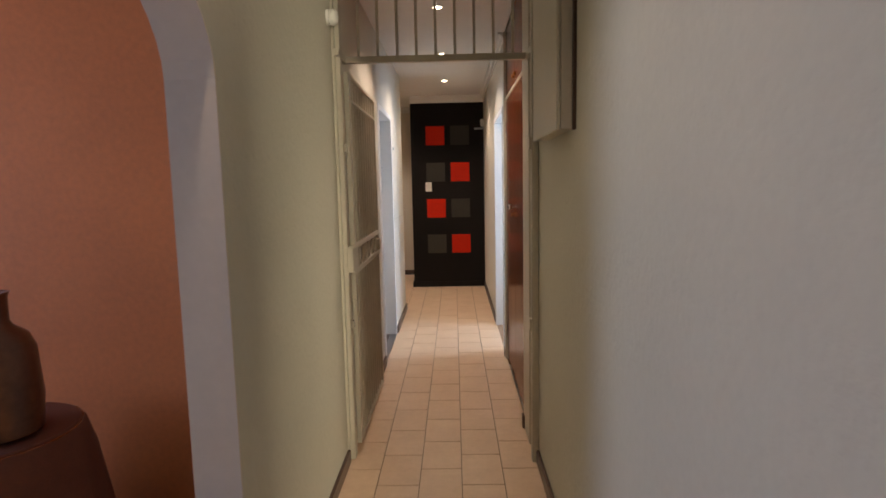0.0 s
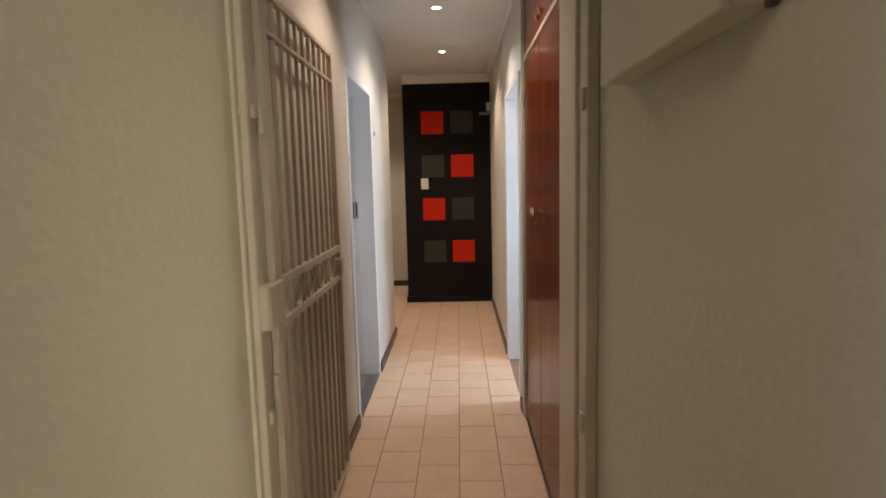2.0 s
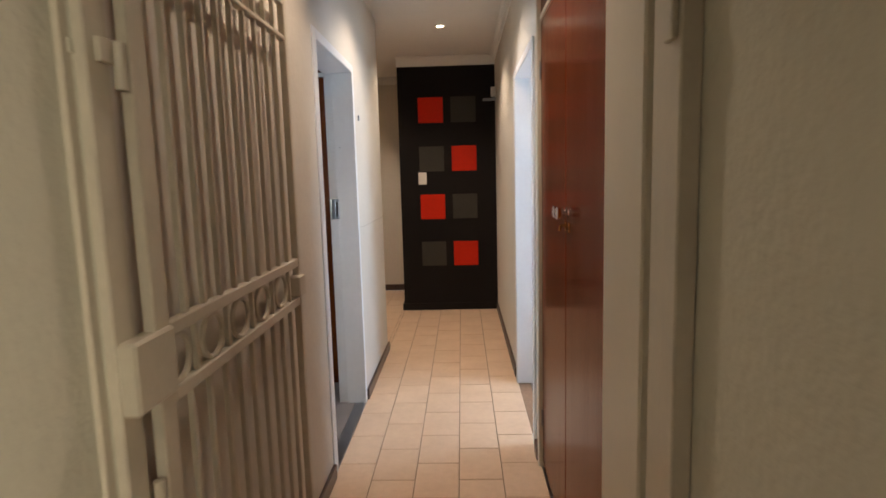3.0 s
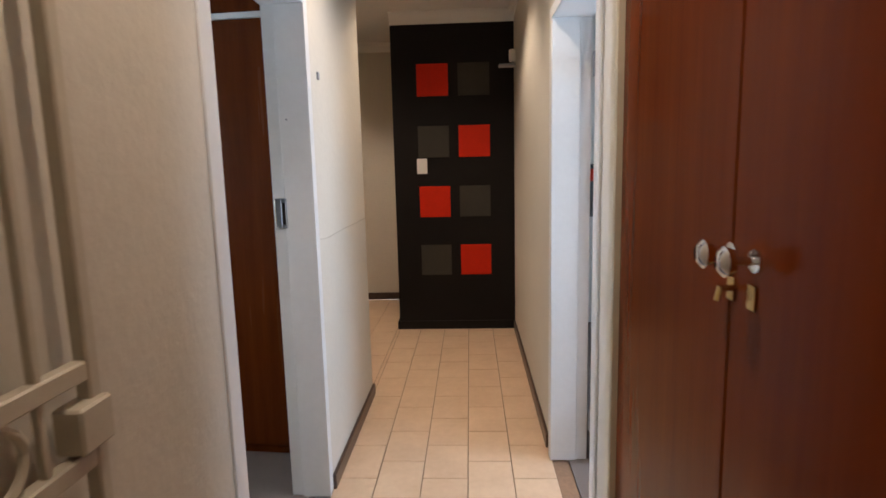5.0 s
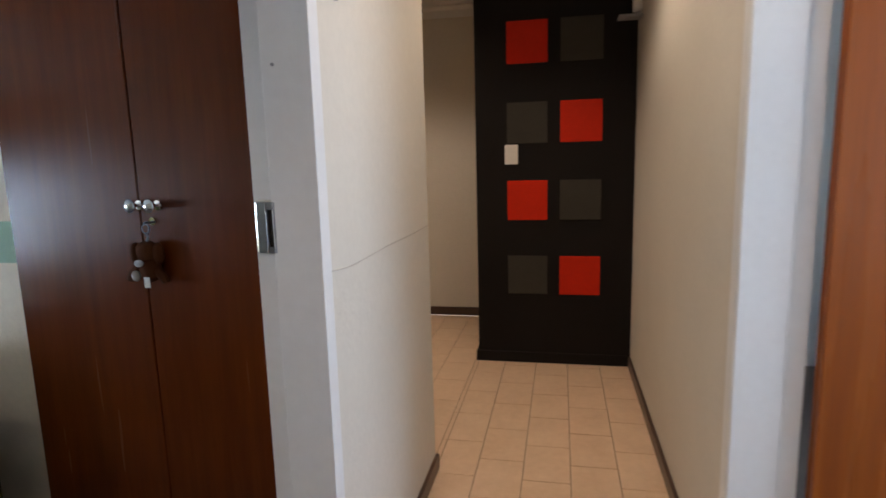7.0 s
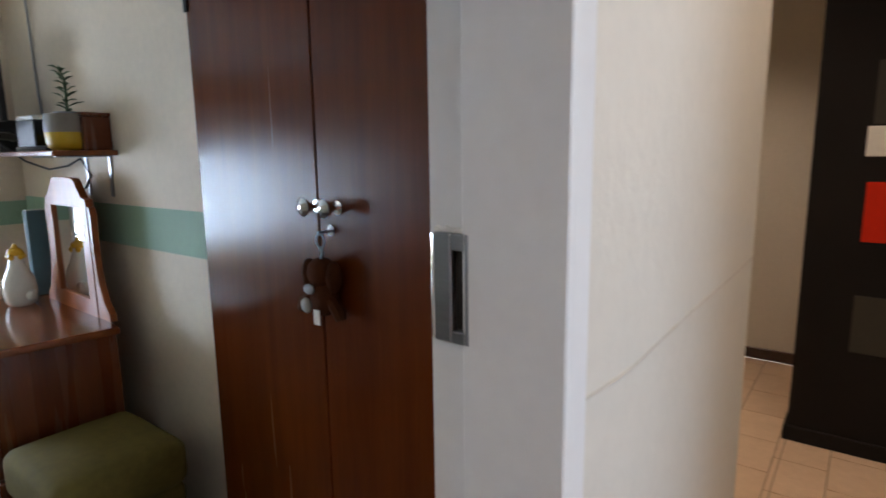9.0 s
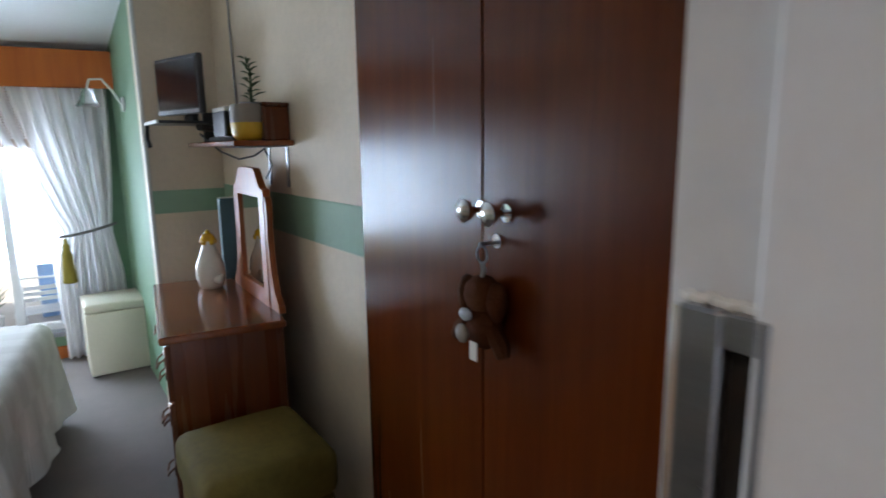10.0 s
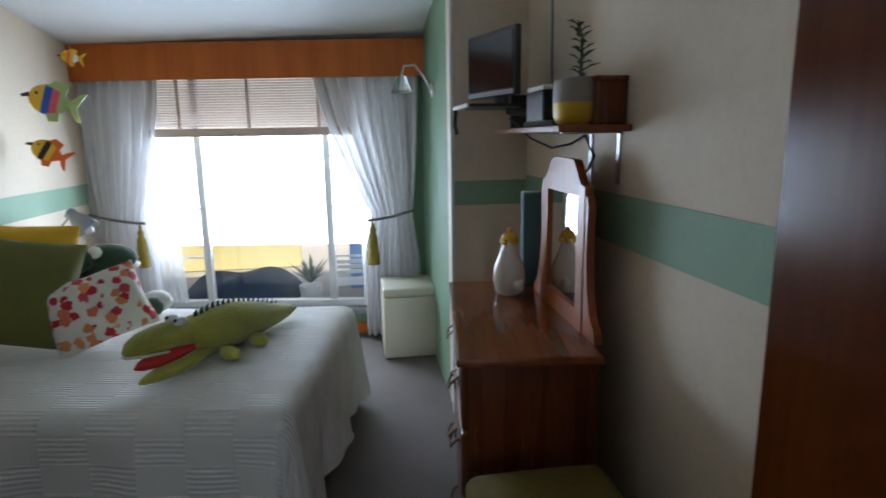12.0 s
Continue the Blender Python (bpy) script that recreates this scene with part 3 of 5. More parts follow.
# ---- doorways ----


def door_frame(name, label, side, y0, y1, top, x0, x1, rebate):
    """Pressed steel frame lining an opening; side is +1 where the face looks to +x."""
    fr = thing(name, label, "door frame")
    w = 0.045
    wn_, wf_ = (0.060, 0.045) if side > 0 else (0.045, 0.045)
    face = x1 if side > 0 else x0
    out = 0.010 * side
    for nm, ya, yb in (("near_jamb", y0 - wn_, y0), ("far_jamb", y1, y1 + wf_)):
        bm = box(min(x0, x1), max(x0, x1), ya, yb, 0, top + w, 0.0)
        if side > 0 and ya >= y1:
            add_box(bm, face - 0.016, face + 0.006, ya - 0.003, yb + 0.004, 0, top + w, 0.007, 2)
        else:
            add_box(bm, min(face, face + out), max(face, face + out), ya - 0.004, yb + 0.004, 0, top + w, 0.003)
        add_box(bm, x0 + (0.05 if side > 0 else -0.008), x1 + (0.008 if side > 0 else -0.05), (yb if ya < y0 else ya - 0.012), (yb + 0.012 if ya < y0 else ya), 0, top, 0.002)
        part("jamb", bm, M["jamb"], fr)
    bm = box(x0, x1, y0, y1, top, top + w)
    add_box(bm, min(face, face + out), max(face, face + out), y0 + 0.0045, y1 - 0.0045, top - 0.002, top + w, 0.003)
    part("head", bm, M["jamb"], fr)
    tagged(fr, kind="structure")
    return fr


bed_frame = door_frame("door_frame_bedroom", "grey-white enamelled steel frame of the bedroom doorway", 1, 4.505, 5.348, 2.015, -0.43, -0.268, 0.38)
bm = box(-0.4175, -0.394, 5.335, 5.3475, 1.160, 1.280, 0.002)
add_box(bm, -0.3765, -0.372, 5.335, 5.3475, 1.160, 1.280, 0.001)
add_box(bm, -0.3935, -0.377, 5.335, 5.3475, 1.160, 1.174, 0.001)
add_box(bm, -0.3935, -0.377, 5.335, 5.3475, 1.262, 1.280, 0.001)
plate = part("strike_plate", bm, M["steel"], bed_frame, "steel lock strike box let into the jamb")
# Near-black block paints the shade inside the bolt hole.
part("bolt_hole", box(-0.3938, -0.3768, 5.345, 5.3476, 1.1738, 1.2622), M["dark"], plate)
part("lip", sweep(bmesh.new(), [(-0.419, 5.3415, 1.162), (-0.4195, 5.3405, 1.22), (-0.419, 5.3415, 1.278)], 0.0045, 8), M["chrome"], plate, "bright rolled steel lip", True)
torn = bmesh.new()
rt = random.Random(12)
for k in range(9):
    ball(torn, (-0.417 + 0.0055 * k, 5.3455, 1.281 + 0.003 * rt.random()), 0.004 + 0.002 * rt.random(), 1.2, 0.7, 0.8, 1)
    ball(torn, (-0.417 + 0.0055 * k, 5.3465, 1.158 - 0.002 * rt.random()), 0.002 + 0.002 * rt.random(), 1.2, 0.6, 0.8, 1)
part("torn_plaster", torn, M["whiteplastic"], plate, "chipped filler round the lock box")
part("screw", sweep(bmesh.new(), [(-0.352, 5.337, 1.585), (-0.352, 5.333, 1.585)], 0.004, 8), M["steel"], bed_frame)
side_frame = door_frame("door_frame_right", "white enamelled steel frame of the side doorway", -1, 4.772, 5.655, 2.0, 0.722, 0.885, 0.86)
leaf = thing("door_right", "open reddish-brown veneered door standing in the side room", "door", (0.902, 5.624, 0))
part("leaf", box(0.0, 0.80, -0.02, 0.02, 0.012, 1.985, 0.002), M["doorwood"], leaf)
for hz in (0.22, 1.80):
    hb = part("hinge", box(-0.022, 0.004, -0.026, -0.012, hz - 0.05, hz + 0.05, 0.002), M["steel"], leaf)
    part("hinge_pin", sweep(bmesh.new(), [(-0.012, -0.028, hz - 0.052), (-0.012, -0.028, hz + 0.052)], 0.006, 8), M["steel"], hb)
tagged(leaf, kind="structure")
# made-up panel in place of objects glimpsed in the side room
pic = thing("wall_picture", "red and black panel in place of the side room's clutter", "picture", (1.30, 7.985, 1.25))
part("frame", box(-0.22, 0.22, -0.03, 0.0, -0.32, 0.12, 0.004), M["blackplastic"], pic)
part("print", box(-0.20, 0.20, -0.034, -0.031, -0.02, 0.08), M["red"], pic)

# ---- squares on the end wall ----
SQ = 0.255
for row in range(4):
    z1 = 2.200 - 0.491 * row
    for col in range(2):
        x0 = -0.062 + 0.333 * col
        is_red = (row % 2) == col
        part("square", box(x0, x0 + SQ, 7.842, 7.852, z1 - SQ, z1, 0.002), M["red"] if is_red else M["grey"], black_wall,
             "glossy red square" if is_red else "charcoal grey square")
# ---- garden beyond the bedroom window ----
structure("ground", box(-60, 60, -60, 60, -0.62, -0.14), M["paving"], "pale garden paving", "ground")
structure("wall_garden", box(-9.2, -9.0, -3, 12, -0.14, 2.6), M["renderwhite"], "white rendered garden wall in sunlight", "garden wall")
structure("wall_garden_yellow", box(-7.9, -7.6, 1.5, 4.38, -0.14, 0.25, 0.02), M["yellowwall"], "yellow rendered low wall in the garden", "garden wall")

# ---- corridor things ----


def downlight():
    d = thing("downlight", "lit recessed ceiling downlight with a white ring", "downlight", (0.225, 3.91, ZC), 0, "corridor downlights")
    bm = bmesh.new()
    prof = [(0.030, -0.002), (0.032, -0.008), (0.042, -0.007), (0.045, -0.0005), (0.030, -0.0005)]
    seg = 24
    rings = [[bm.verts.new((r * math.cos(2 * math.pi * k / seg), r * math.sin(2 * math.pi * k / seg), z)) for k in range(seg)] for r, z in prof]
    for a, b in zip(rings, rings[1:] + rings[:1]):
        for k in range(seg):
            bm.faces.new((a[k], a[(k + 1) % seg], b[(k + 1) % seg], b[k]))
    part("ring", bm, M["whiteplastic"], d, smooth=True)
    part("bulb", lathe([(0.029, -0.0008), (0.027, -0.004), (0.012, -0.006)], 20), M["bulb"], d, "glowing lamp face", True)
    return d


first_lamp = downlight()
for lx, ly in LAMPS:
    if (lx, ly) != (0.225, 3.91):
        copy_thing(first_lamp, pose(lx, ly, ZC))


def security_gate():
    """A barred steel gate folded back along the left wall."""
    g = thing("security_gate", "open cream-painted steel security gate folded against the wall", "security gate", (-0.222, 2.94, 0.0))
    t, ln, top, bot = 0.012, 0.965, 2.00, 0.045
    part("stile", box(-t, t, 0, 0.055, bot, top, 0.003), M["gate"], g)
    part("stile", box(-t, t, ln - 0.025, ln, bot, top, 0.003), M["gate"], g)
    for z0, z1 in ((bot, bot + 0.025), (0.963, 0.993), (1.098, 1.128), (1.86, 1.875), (top - 0.025, top)):
        part("rail", box(-t, t, 0.0555, ln - 0.0255, z0, z1, 0.003), M["gate"], g)
    n = 9
    for k in range(n):
        y = 0.05 + (ln - 0.075) * (k + 1) / (n + 1)
        part("bar", box(-0.007, 0.007, y - 0.007, y + 0.007, 1.128, 1.86, 0.002), M["gate"], g)
        part("bar", box(-0.007, 0.007, y - 0.007, y + 0.007, 1.875, top - 0.025, 0.002), M["gate"], g)
        part("bar", box(-0.007, 0.007, y - 0.007, y + 0.007, bot + 0.025, 0.963, 0.002), M["gate"], g)
    for k in range(5):
        yc = 0.0905 + 0.1691 * k
        pts = [(0, yc + 0.054 * math.cos(a), 1.0455 + 0.050 * math.sin(a)) for a in (2 * math.pi * i / 20 for i in range(21))]
        part("ring", sweep(bmesh.new(), pts, 0.007, 6, 1.0, False), M["gate"], g, smooth=True)
        part("upright", box(-0.006, 0.006, yc + 0.078, yc + 0.090, 0.993, 1.098, 0.001), M["gate"], g)
    lk = part("lock_box", box(-0.02, 0.026, ln - 0.07, ln + 0.002, 0.998, 1.068, 0.004), M["gate"], g)
    # Dark patch paints the shaded hole in the lock box.
    part("bolt", box(-0.006, 0.008, ln + 0.001, ln + 0.004, 1.014, 1.028), M["dark"], lk)
    cover = part("lock_cover", box(-0.02, 0.022, -0.085, 0.055, 0.990, 1.124, 0.006), M["gate"], g, "welded cover plate of the gate")
    for hz in (0.80, 1.60):
        part("hinge", sweep(bmesh.new(), [(0.004, -0.02, hz - 0.04), (0.004, -0.02, hz + 0.04)], 0.011, 10), M["gate"], g, smooth=True)
    return g


security_gate()


def gate_surround():
    """Steel frame across the corridor with a barred fanlight."""
    s = thing("barred_gateway", "cream steel gateway with vertical bars above the transom", "gateway", (0, 2.90, 0))
    part("post", box(XL + 0.001, XL + 0.034, -0.05, 0.012, 0, 2.575, 0.003), M["gate"], s)
    part("post", box(XR - 0.034, XR - 0.001, -0.105, -0.05, 0, 2.575, 0.003), M["gate"], s)
    part("cover_strip", box(XL + 0.001, XL + 0.014, -0.078, -0.055, 0.02, 2.575, 0.002), M["gate"], s)
    part("transom", box(XL + 0.034, XR - 0.034, 0.11, 0.145, 2.058, 2.090, 0.003), M["gate"], s)
    part("transom_bracket", box(XL + 0.012, XL + 0.034, -0.08, 0.145, 2.058, 2.090, 0.002), M["gate"], s)
    part("transom_bracket", box(XR - 0.034, XR - 0.012, -0.08, 0.145, 2.058, 2.090, 0.002), M["gate"], s)
    part("top_rail", box(XL + 0.034, XR - 0.034, 0.115, 0.14, 2.545, 2.575, 0.003), M["gate"], s)
    for k in range(9):
        x = XL + 0.10 + 0.099 * k
        part("bar", box(x - 0.007, x + 0.007, 0.1205, 0.1345, 2.090, 2.545, 0.002), M["gate"], s)
    for hz in (0.72, 1.62):
        part("hinge_lug", box(XL + 0.034, XL + 0.046, -0.03, 0.008, hz - 0.02, hz + 0.02, 0.002), M["gate"], s)
        part("catch", box(XR - 0.045, XR - 0.034, -0.095, -0.06, hz - 0.03, hz + 0.03, 0.002), M["gate"], s)
    return s


gate_surround()

ms = thing("motion_sensor", "white round motion sensor on the wall beside the gate", "motion sensor", (XL, 2.76, 2.215))
part("base", sweep(bmesh.new(), [(0.0, 0, 0), (0.012, 0, 0)], 0.036, 20), M["whiteplastic"], ms, smooth=True)
part("lens", ball(bmesh.new(), (0.028, 0, 0), 0.033, 0.8, 0.9, 1.2), M["whiteplastic"], ms, smooth=True)
cd = thing("conduit", "thin cream conduit running down beside the gate", "conduit", (XL + 0.008, 2.85, 0.0))
part("pipe", sweep(bmesh.new(), [(0, 0, 0.08), (0, 0, 2.2)], 0.007, 8), M["olive"], cd, smooth=True)
for hz in (0.8, 1.62):
    part("saddle", box(-0.006, 0.009, -0.014, 0.014, hz - 0.012, hz + 0.012, 0.002), M["olive"], cd)

db = thing("distribution_box", "cream wall-mounted cabinet with a pale front door", "wall cabinet", (XR, 2.25, 1.61))
part("body", box(-0.050, 0.0, -0.28, 0.28, 0, 0.62, 0.003), M["trim"], db)
part("door", box(-0.064, -0.0505, -0.284, 0.284, -0.004, 0.624, 0.003), M["trim"], db)
# Dark strip on the wall along the cabinet's near side.
part("back_trim", box(-0.012, 0.0, -0.300, -0.281, -0.004, 0.624, 0.002), M["skirt"], db)


def knob(parent, x, y, z, axis, r=0.019, reach=0.045):
    """A chrome mushroom knob that points along axis."""
    a = Vector(axis)
    p = Vector((x, y, z))
    bm = sweep(bmesh.new(), [p + a * d for d in (0.0, 0.004, 0.0045, reach * 0.55, reach * 0.62, reach * 0.85, reach)], [0.016, 0.016, 0.006, 0.006, r * 0.8, r, r * 0.55], 18)
    return part("knob", bm, M["chrome"], parent, "polished chrome knob", True)


def hall_cupboard():
    c = thing("hall_cupboard", "tall built-in mahogany cupboard with double doors", "cupboard", (XR, 3.92, 0))
    f = 0.010
    part("body", wall_boxes((f + 0.021, 0.55, -0.60, -0.58, 0.03, 2.57), (f + 0.021, 0.55, 0.58, 0.60, 0.03, 2.57), (f + 0.021, 0.55, -0.58, 0.58, 0.03, 0.06), (f + 0.021, 0.55, -0.58, 0.58, 2.062, 2.085), (0.53, 0.55, -0.58, 0.58, 0.06, 2.062), (f + 0.021, 0.55, -0.58, 0.58, 2.55, 2.57)), M["cupwood"], c)
    part("plinth", box(f + 0.004, f + 0.02, -0.6, 0.6, 0.0, 0.028), M["trim"], c)
    for sgn, y0, y1 in ((-1, -0.603, -0.0015), (1, 0.0015, 0.603)):
        d = part("door", box(f - 0.008, f + 0.020, y0, y1, 0.03, 2.056, 0.003), M["cupwood"], c)
        knob(d, f - 0.008, sgn * 0.034 - 0.036, 1.265, (-1, 0, 0), 0.021, 0.05)
        esc = part("keyhole_plate", box(f - 0.012, f - 0.008, sgn * 0.03 - 0.046, sgn * 0.03 - 0.026, 1.198, 1.232, 0.001), M["brass"], d, "small brass keyhole plate")
        for hz in (0.25, 1.85):
            part("hinge", box(f - 0.014, f - 0.006, (y0 if sgn < 0 else y1) - 0.006, (y0 if sgn < 0 else y1) + 0.006, hz - 0.04, hz + 0.04, 0.001), M["steel"], d)
        u = part("upper_door", box(f - 0.008, f + 0.020, y0, y1, 2.086, 2.565, 0.003), M["cupwood"], c)
        part("latch", box(f - 0.022, f - 0.008, sgn * 0.05 - 0.012, sgn * 0.05 + 0.012, 2.13, 2.155, 0.003), M["brass"], u)
    part("key", sweep(bmesh.new(), [(f - 0.008, -0.016, 1.218), (f - 0.030, -0.016, 1.218), (f - 0.033, -0.016, 1.200)], 0.005, 6), M["brass"], c)
    part("rail", box(f - 0.012, f + 0.005, -0.605, 0.605, 2.0585, 2.0835, 0.002), M["trim"], c, "cream rail between doors")
    for y0, y1 in ((-0.66, -0.606), (0.606, 0.655)):
        part("architrave", box(f - 0.026, f + 0.02, y0, y1, 0.0, 2.575, 0.004), M["trim"], c, "cream painted edge strip")
    return c


hall_cupboard()
trim_post = thing("gate_stop", "cream painted steel upright beside the cupboard", "gate post", (XR, 3.10, 0))
part("upright", box(-0.024, -0.001, -0.105, 0.155, 0.0, 2.57, 0.005), M["trim"], trim_post)
part("angle_strip", box(-0.016, -0.001, -0.240, -0.128, 0.0, 2.57, 0.004), M["gate"], trim_post)
part("skirting_block", box(-0.036, -0.0205, 0.10, 0.154, 0.0, 0.075, 0.003), M["skirt"], trim_post, "dark wooden block")

sw = thing("light_switch", "white rocker light switch on the black wall", "light switch", (-0.035, 7.85, 1.385))
part("plate", box(-0.042, 0.042, -0.009, 0.0, -0.062, 0.062, 0.003), M["whiteplastic"], sw)
part("rocker", box(-0.014, 0.014, -0.013, -0.0095, -0.026, 0.026, 0.002), M["whiteplastic"], sw)
sb = thing("sensor_bracket", "small white alarm sensor on a grey ledge", "alarm sensor", (XR, 7.70, 2.15))
part("ledge", box(-0.13, 0.0, -0.05, 0.05, -0.016, 0.0, 0.003), M["greyplastic"], sb)
part("sensor", box(-0.05, 0.0, -0.03, 0.03, 0.02, 0.11, 0.008, 2), M["whiteplastic"], sb)
part("stem", box(-0.03, -0.01, -0.008, 0.008, 0.0, 0.02), M["greyplastic"], sb)
# Raised strip in a darker colour stands in for the wall's shaded crack.
ln = thing("cable_trunking", "thin darker strip drawing the shaded crack in the corridor wall", "cable", (XL, 5.55, 1.095))
part("strip", sweep(bmesh.new(), [(0.0005, -0.155, 0.012), (0.001, -0.06, 0.003), (0.0005, 0, 0), (0.001, 0.3, 0.004), (0.0005, 0.6, 0.0), (0.0005, 0.872, 0.003)], 0.0016, 6), M["crackshade"], ln)
# Grey block for a small unidentified mark on the wall.
tb = thing("thermostat", "small grey fitting on the wall beside the bedroom door", "wall sensor", (XL, 5.50, 1.77))
part("case", box(0.0, 0.010, -0.008, 0.008, -0.016, 0.016, 0.002), M["greyplastic"], tb)

# dining room corner seen through the arch
tc = thing("round_table", "small round side table under a dark red cloth", "table", (-1.18, 1.72, 0))


def drape(u, v):
    a = 2 * math.pi * u
    if v < 0.4:
        r, z = 0.255 * v / 0.4, 0.68
    else:
        k = (v - 0.4) / 0.6
        r = 0.255 + 0.014 * min(1, k * 6) + k * (0.11 + 0.016 * math.sin(7 * a) + 0.008 * math.sin(17 * a + 1))
        z = 0.68 - 0.008 * min(1, k * 8) - 0.64 * k
    return (r * math.cos(a), r * math.sin(a), z)


part("cloth", sheet(drape, 96, 24), M["redcloth"], tc, "draped dark red cloth", True)
part("top", lathe([(0.25, 0.65), (0.25, 0.675)], 32), M["dresswood"], tc)
part("pedestal", lathe([(0.16, 0.0), (0.16, 0.03), (0.03, 0.06), (0.03, 0.65)], 20), M["dresswood"], tc)
vs = thing("vase", "dark hammered bronze vase on the side table", "vase", (-1.12, 1.68, 0.682))
part("body", lathe([(0.08, 0.000), (0.118, 0.014), (0.126, 0.115), (0.118, 0.270), (0.100, 0.316), (0.062, 0.345), (0.054, 0.362), (0.056, 0.437), (0.062, 0.451), (0.056, 0.451), (0.048, 0.437), (0.046, 0.345)], 36), M["bronze"], vs, smooth=True)

# ---- bedroom: built-in and large ----


def wardrobe():
    w = thing("wardrobe", "tall built-in mahogany wardrobe with chrome knobs", "wardrobe", (-1.055, 5.728, 0), -4.9)
    part("body", wall_boxes((-0.570, -0.550, 0.022, 0.50, 0, 2.36), (0.600, 0.620, 0.022, 0.50, 0, 2.36), (-0.550, 0.600, 0.48, 0.50, 0, 2.36), (-0.550, 0.600, 0.022, 0.48, 0, 0.05), (-0.550, 0.600, 0.022, 0.48, 2.34, 2.36)), M["wardwood"], w)
    for sgn, x0, x1 in ((-1, -0.570, -0.0015), (1, 0.0015, 0.618)):
        d = part("door", box(x0, x1, 0.0, 0.020, 0.05, 2.055, 0.003), M["wardwood"], w)
        part("upper_door", box(x0, x1, 0.0, 0.020, 2.085, 2.60, 0.003), M["wardwood"], w)
        knob(d, sgn * 0.037 + 0.038, 0.0, 1.247, (0, -1, 0), 0.021, 0.05)
        if sgn < 0:
            part("hinge", box(x0 - 0.004, x0 + 0.014, -0.006, 0.0, 1.76, 1.84, 0.001), M["dark"], d)
    part("keyhole_plate", sweep(bmesh.new(), [(0.048, 0.0, 1.195), (0.048, -0.004, 1.195)], 0.013, 14), M["chrome"], w, smooth=True)
    part("cover_strip", box(0.621, 0.635, -0.03, 0.02, 0.0, 2.5), M["cream"], w)
    part("rail", box(-0.570, 0.618, -0.004, 0.020, 2.0575, 2.0825, 0.002), M["white"], w, "white painted rail between doors")
    return w


wardrobe()


def key_toy():
    """A key with a small furry toy that hangs from its ring."""
    k = thing("key_toy", "brown furry toy on a key ring in the wardrobe lock", "key ring", (-1.008, 5.702, 1.19))
    k.scale = (0.84, 0.84, 0.84)
    part("key", sweep(bmesh.new(), [(0.004, 0.024, 0.004), (0, 0, 0.004), (0, -0.022, 0.004)], 0.004, 6), M["steel"], k)
    part("ring", sweep(bmesh.new(), [(0.016 * math.cos(a), -0.016, -0.018 + 0.018 * math.sin(a)) for a in (2 * math.pi * i / 16 for i in range(17))], 0.0022, 6, 1.0, False), M["steel"], k)
    part("chain", sweep(bmesh.new(), [(0, -0.016, -0.034), (0.003, -0.014, -0.05), (-0.002, -0.014, -0.066)], 0.005, 6), M["steel"], k)
    part("head", ball(bmesh.new(), (-0.008, -0.008, -0.106), 0.047, 1, 0.8, 0.95), M["brownplush"], k, "brown furry head", True)
    part("body", ball(bmesh.new(), (-0.002, -0.008, -0.172), 0.046, 1, 0.75, 1.15), M["brownplush"], k, "brown furry body", True)
    for ex in (-0.058, 0.040):
        part("ear", ball(bmesh.new(), (ex, -0.010, -0.112), 0.029, 0.75, 0.8, 1.5), M["brownplush"], k, smooth=True)
    part("arm", sweep(bmesh.new(), [(-0.04, -0.012, -0.16), (-0.072, -0.015, -0.19), (-0.092, -0.015, -0.214)], [0.018, 0.019, 0.014], 8), M["brownplush"], k, smooth=True)
    part("arm", sweep(bmesh.new(), [(0.024, -0.012, -0.172), (0.056, -0.012, -0.205), (0.062, -0.012, -0.225)], [0.018, 0.019, 0.014], 8), M["brownplush"], k, smooth=True)
    part("bow", ball(bmesh.new(), (-0.024, -0.042, -0.146), 0.016, 1.3, 0.5, 0.9), M["greyplastic"], k, "grey satin bow", True)
    part("tag", box(-0.006, 0.018, -0.046, -0.044, -0.238, -0.198), M["whiteplastic"], k, "white sewn tag")
    part("foot", ball(bmesh.new(), (-0.050, -0.032, -0.196), 0.020, 1.0, 0.5, 1.1), M["potgrey"], k, smooth=True)
    return k


key_toy()


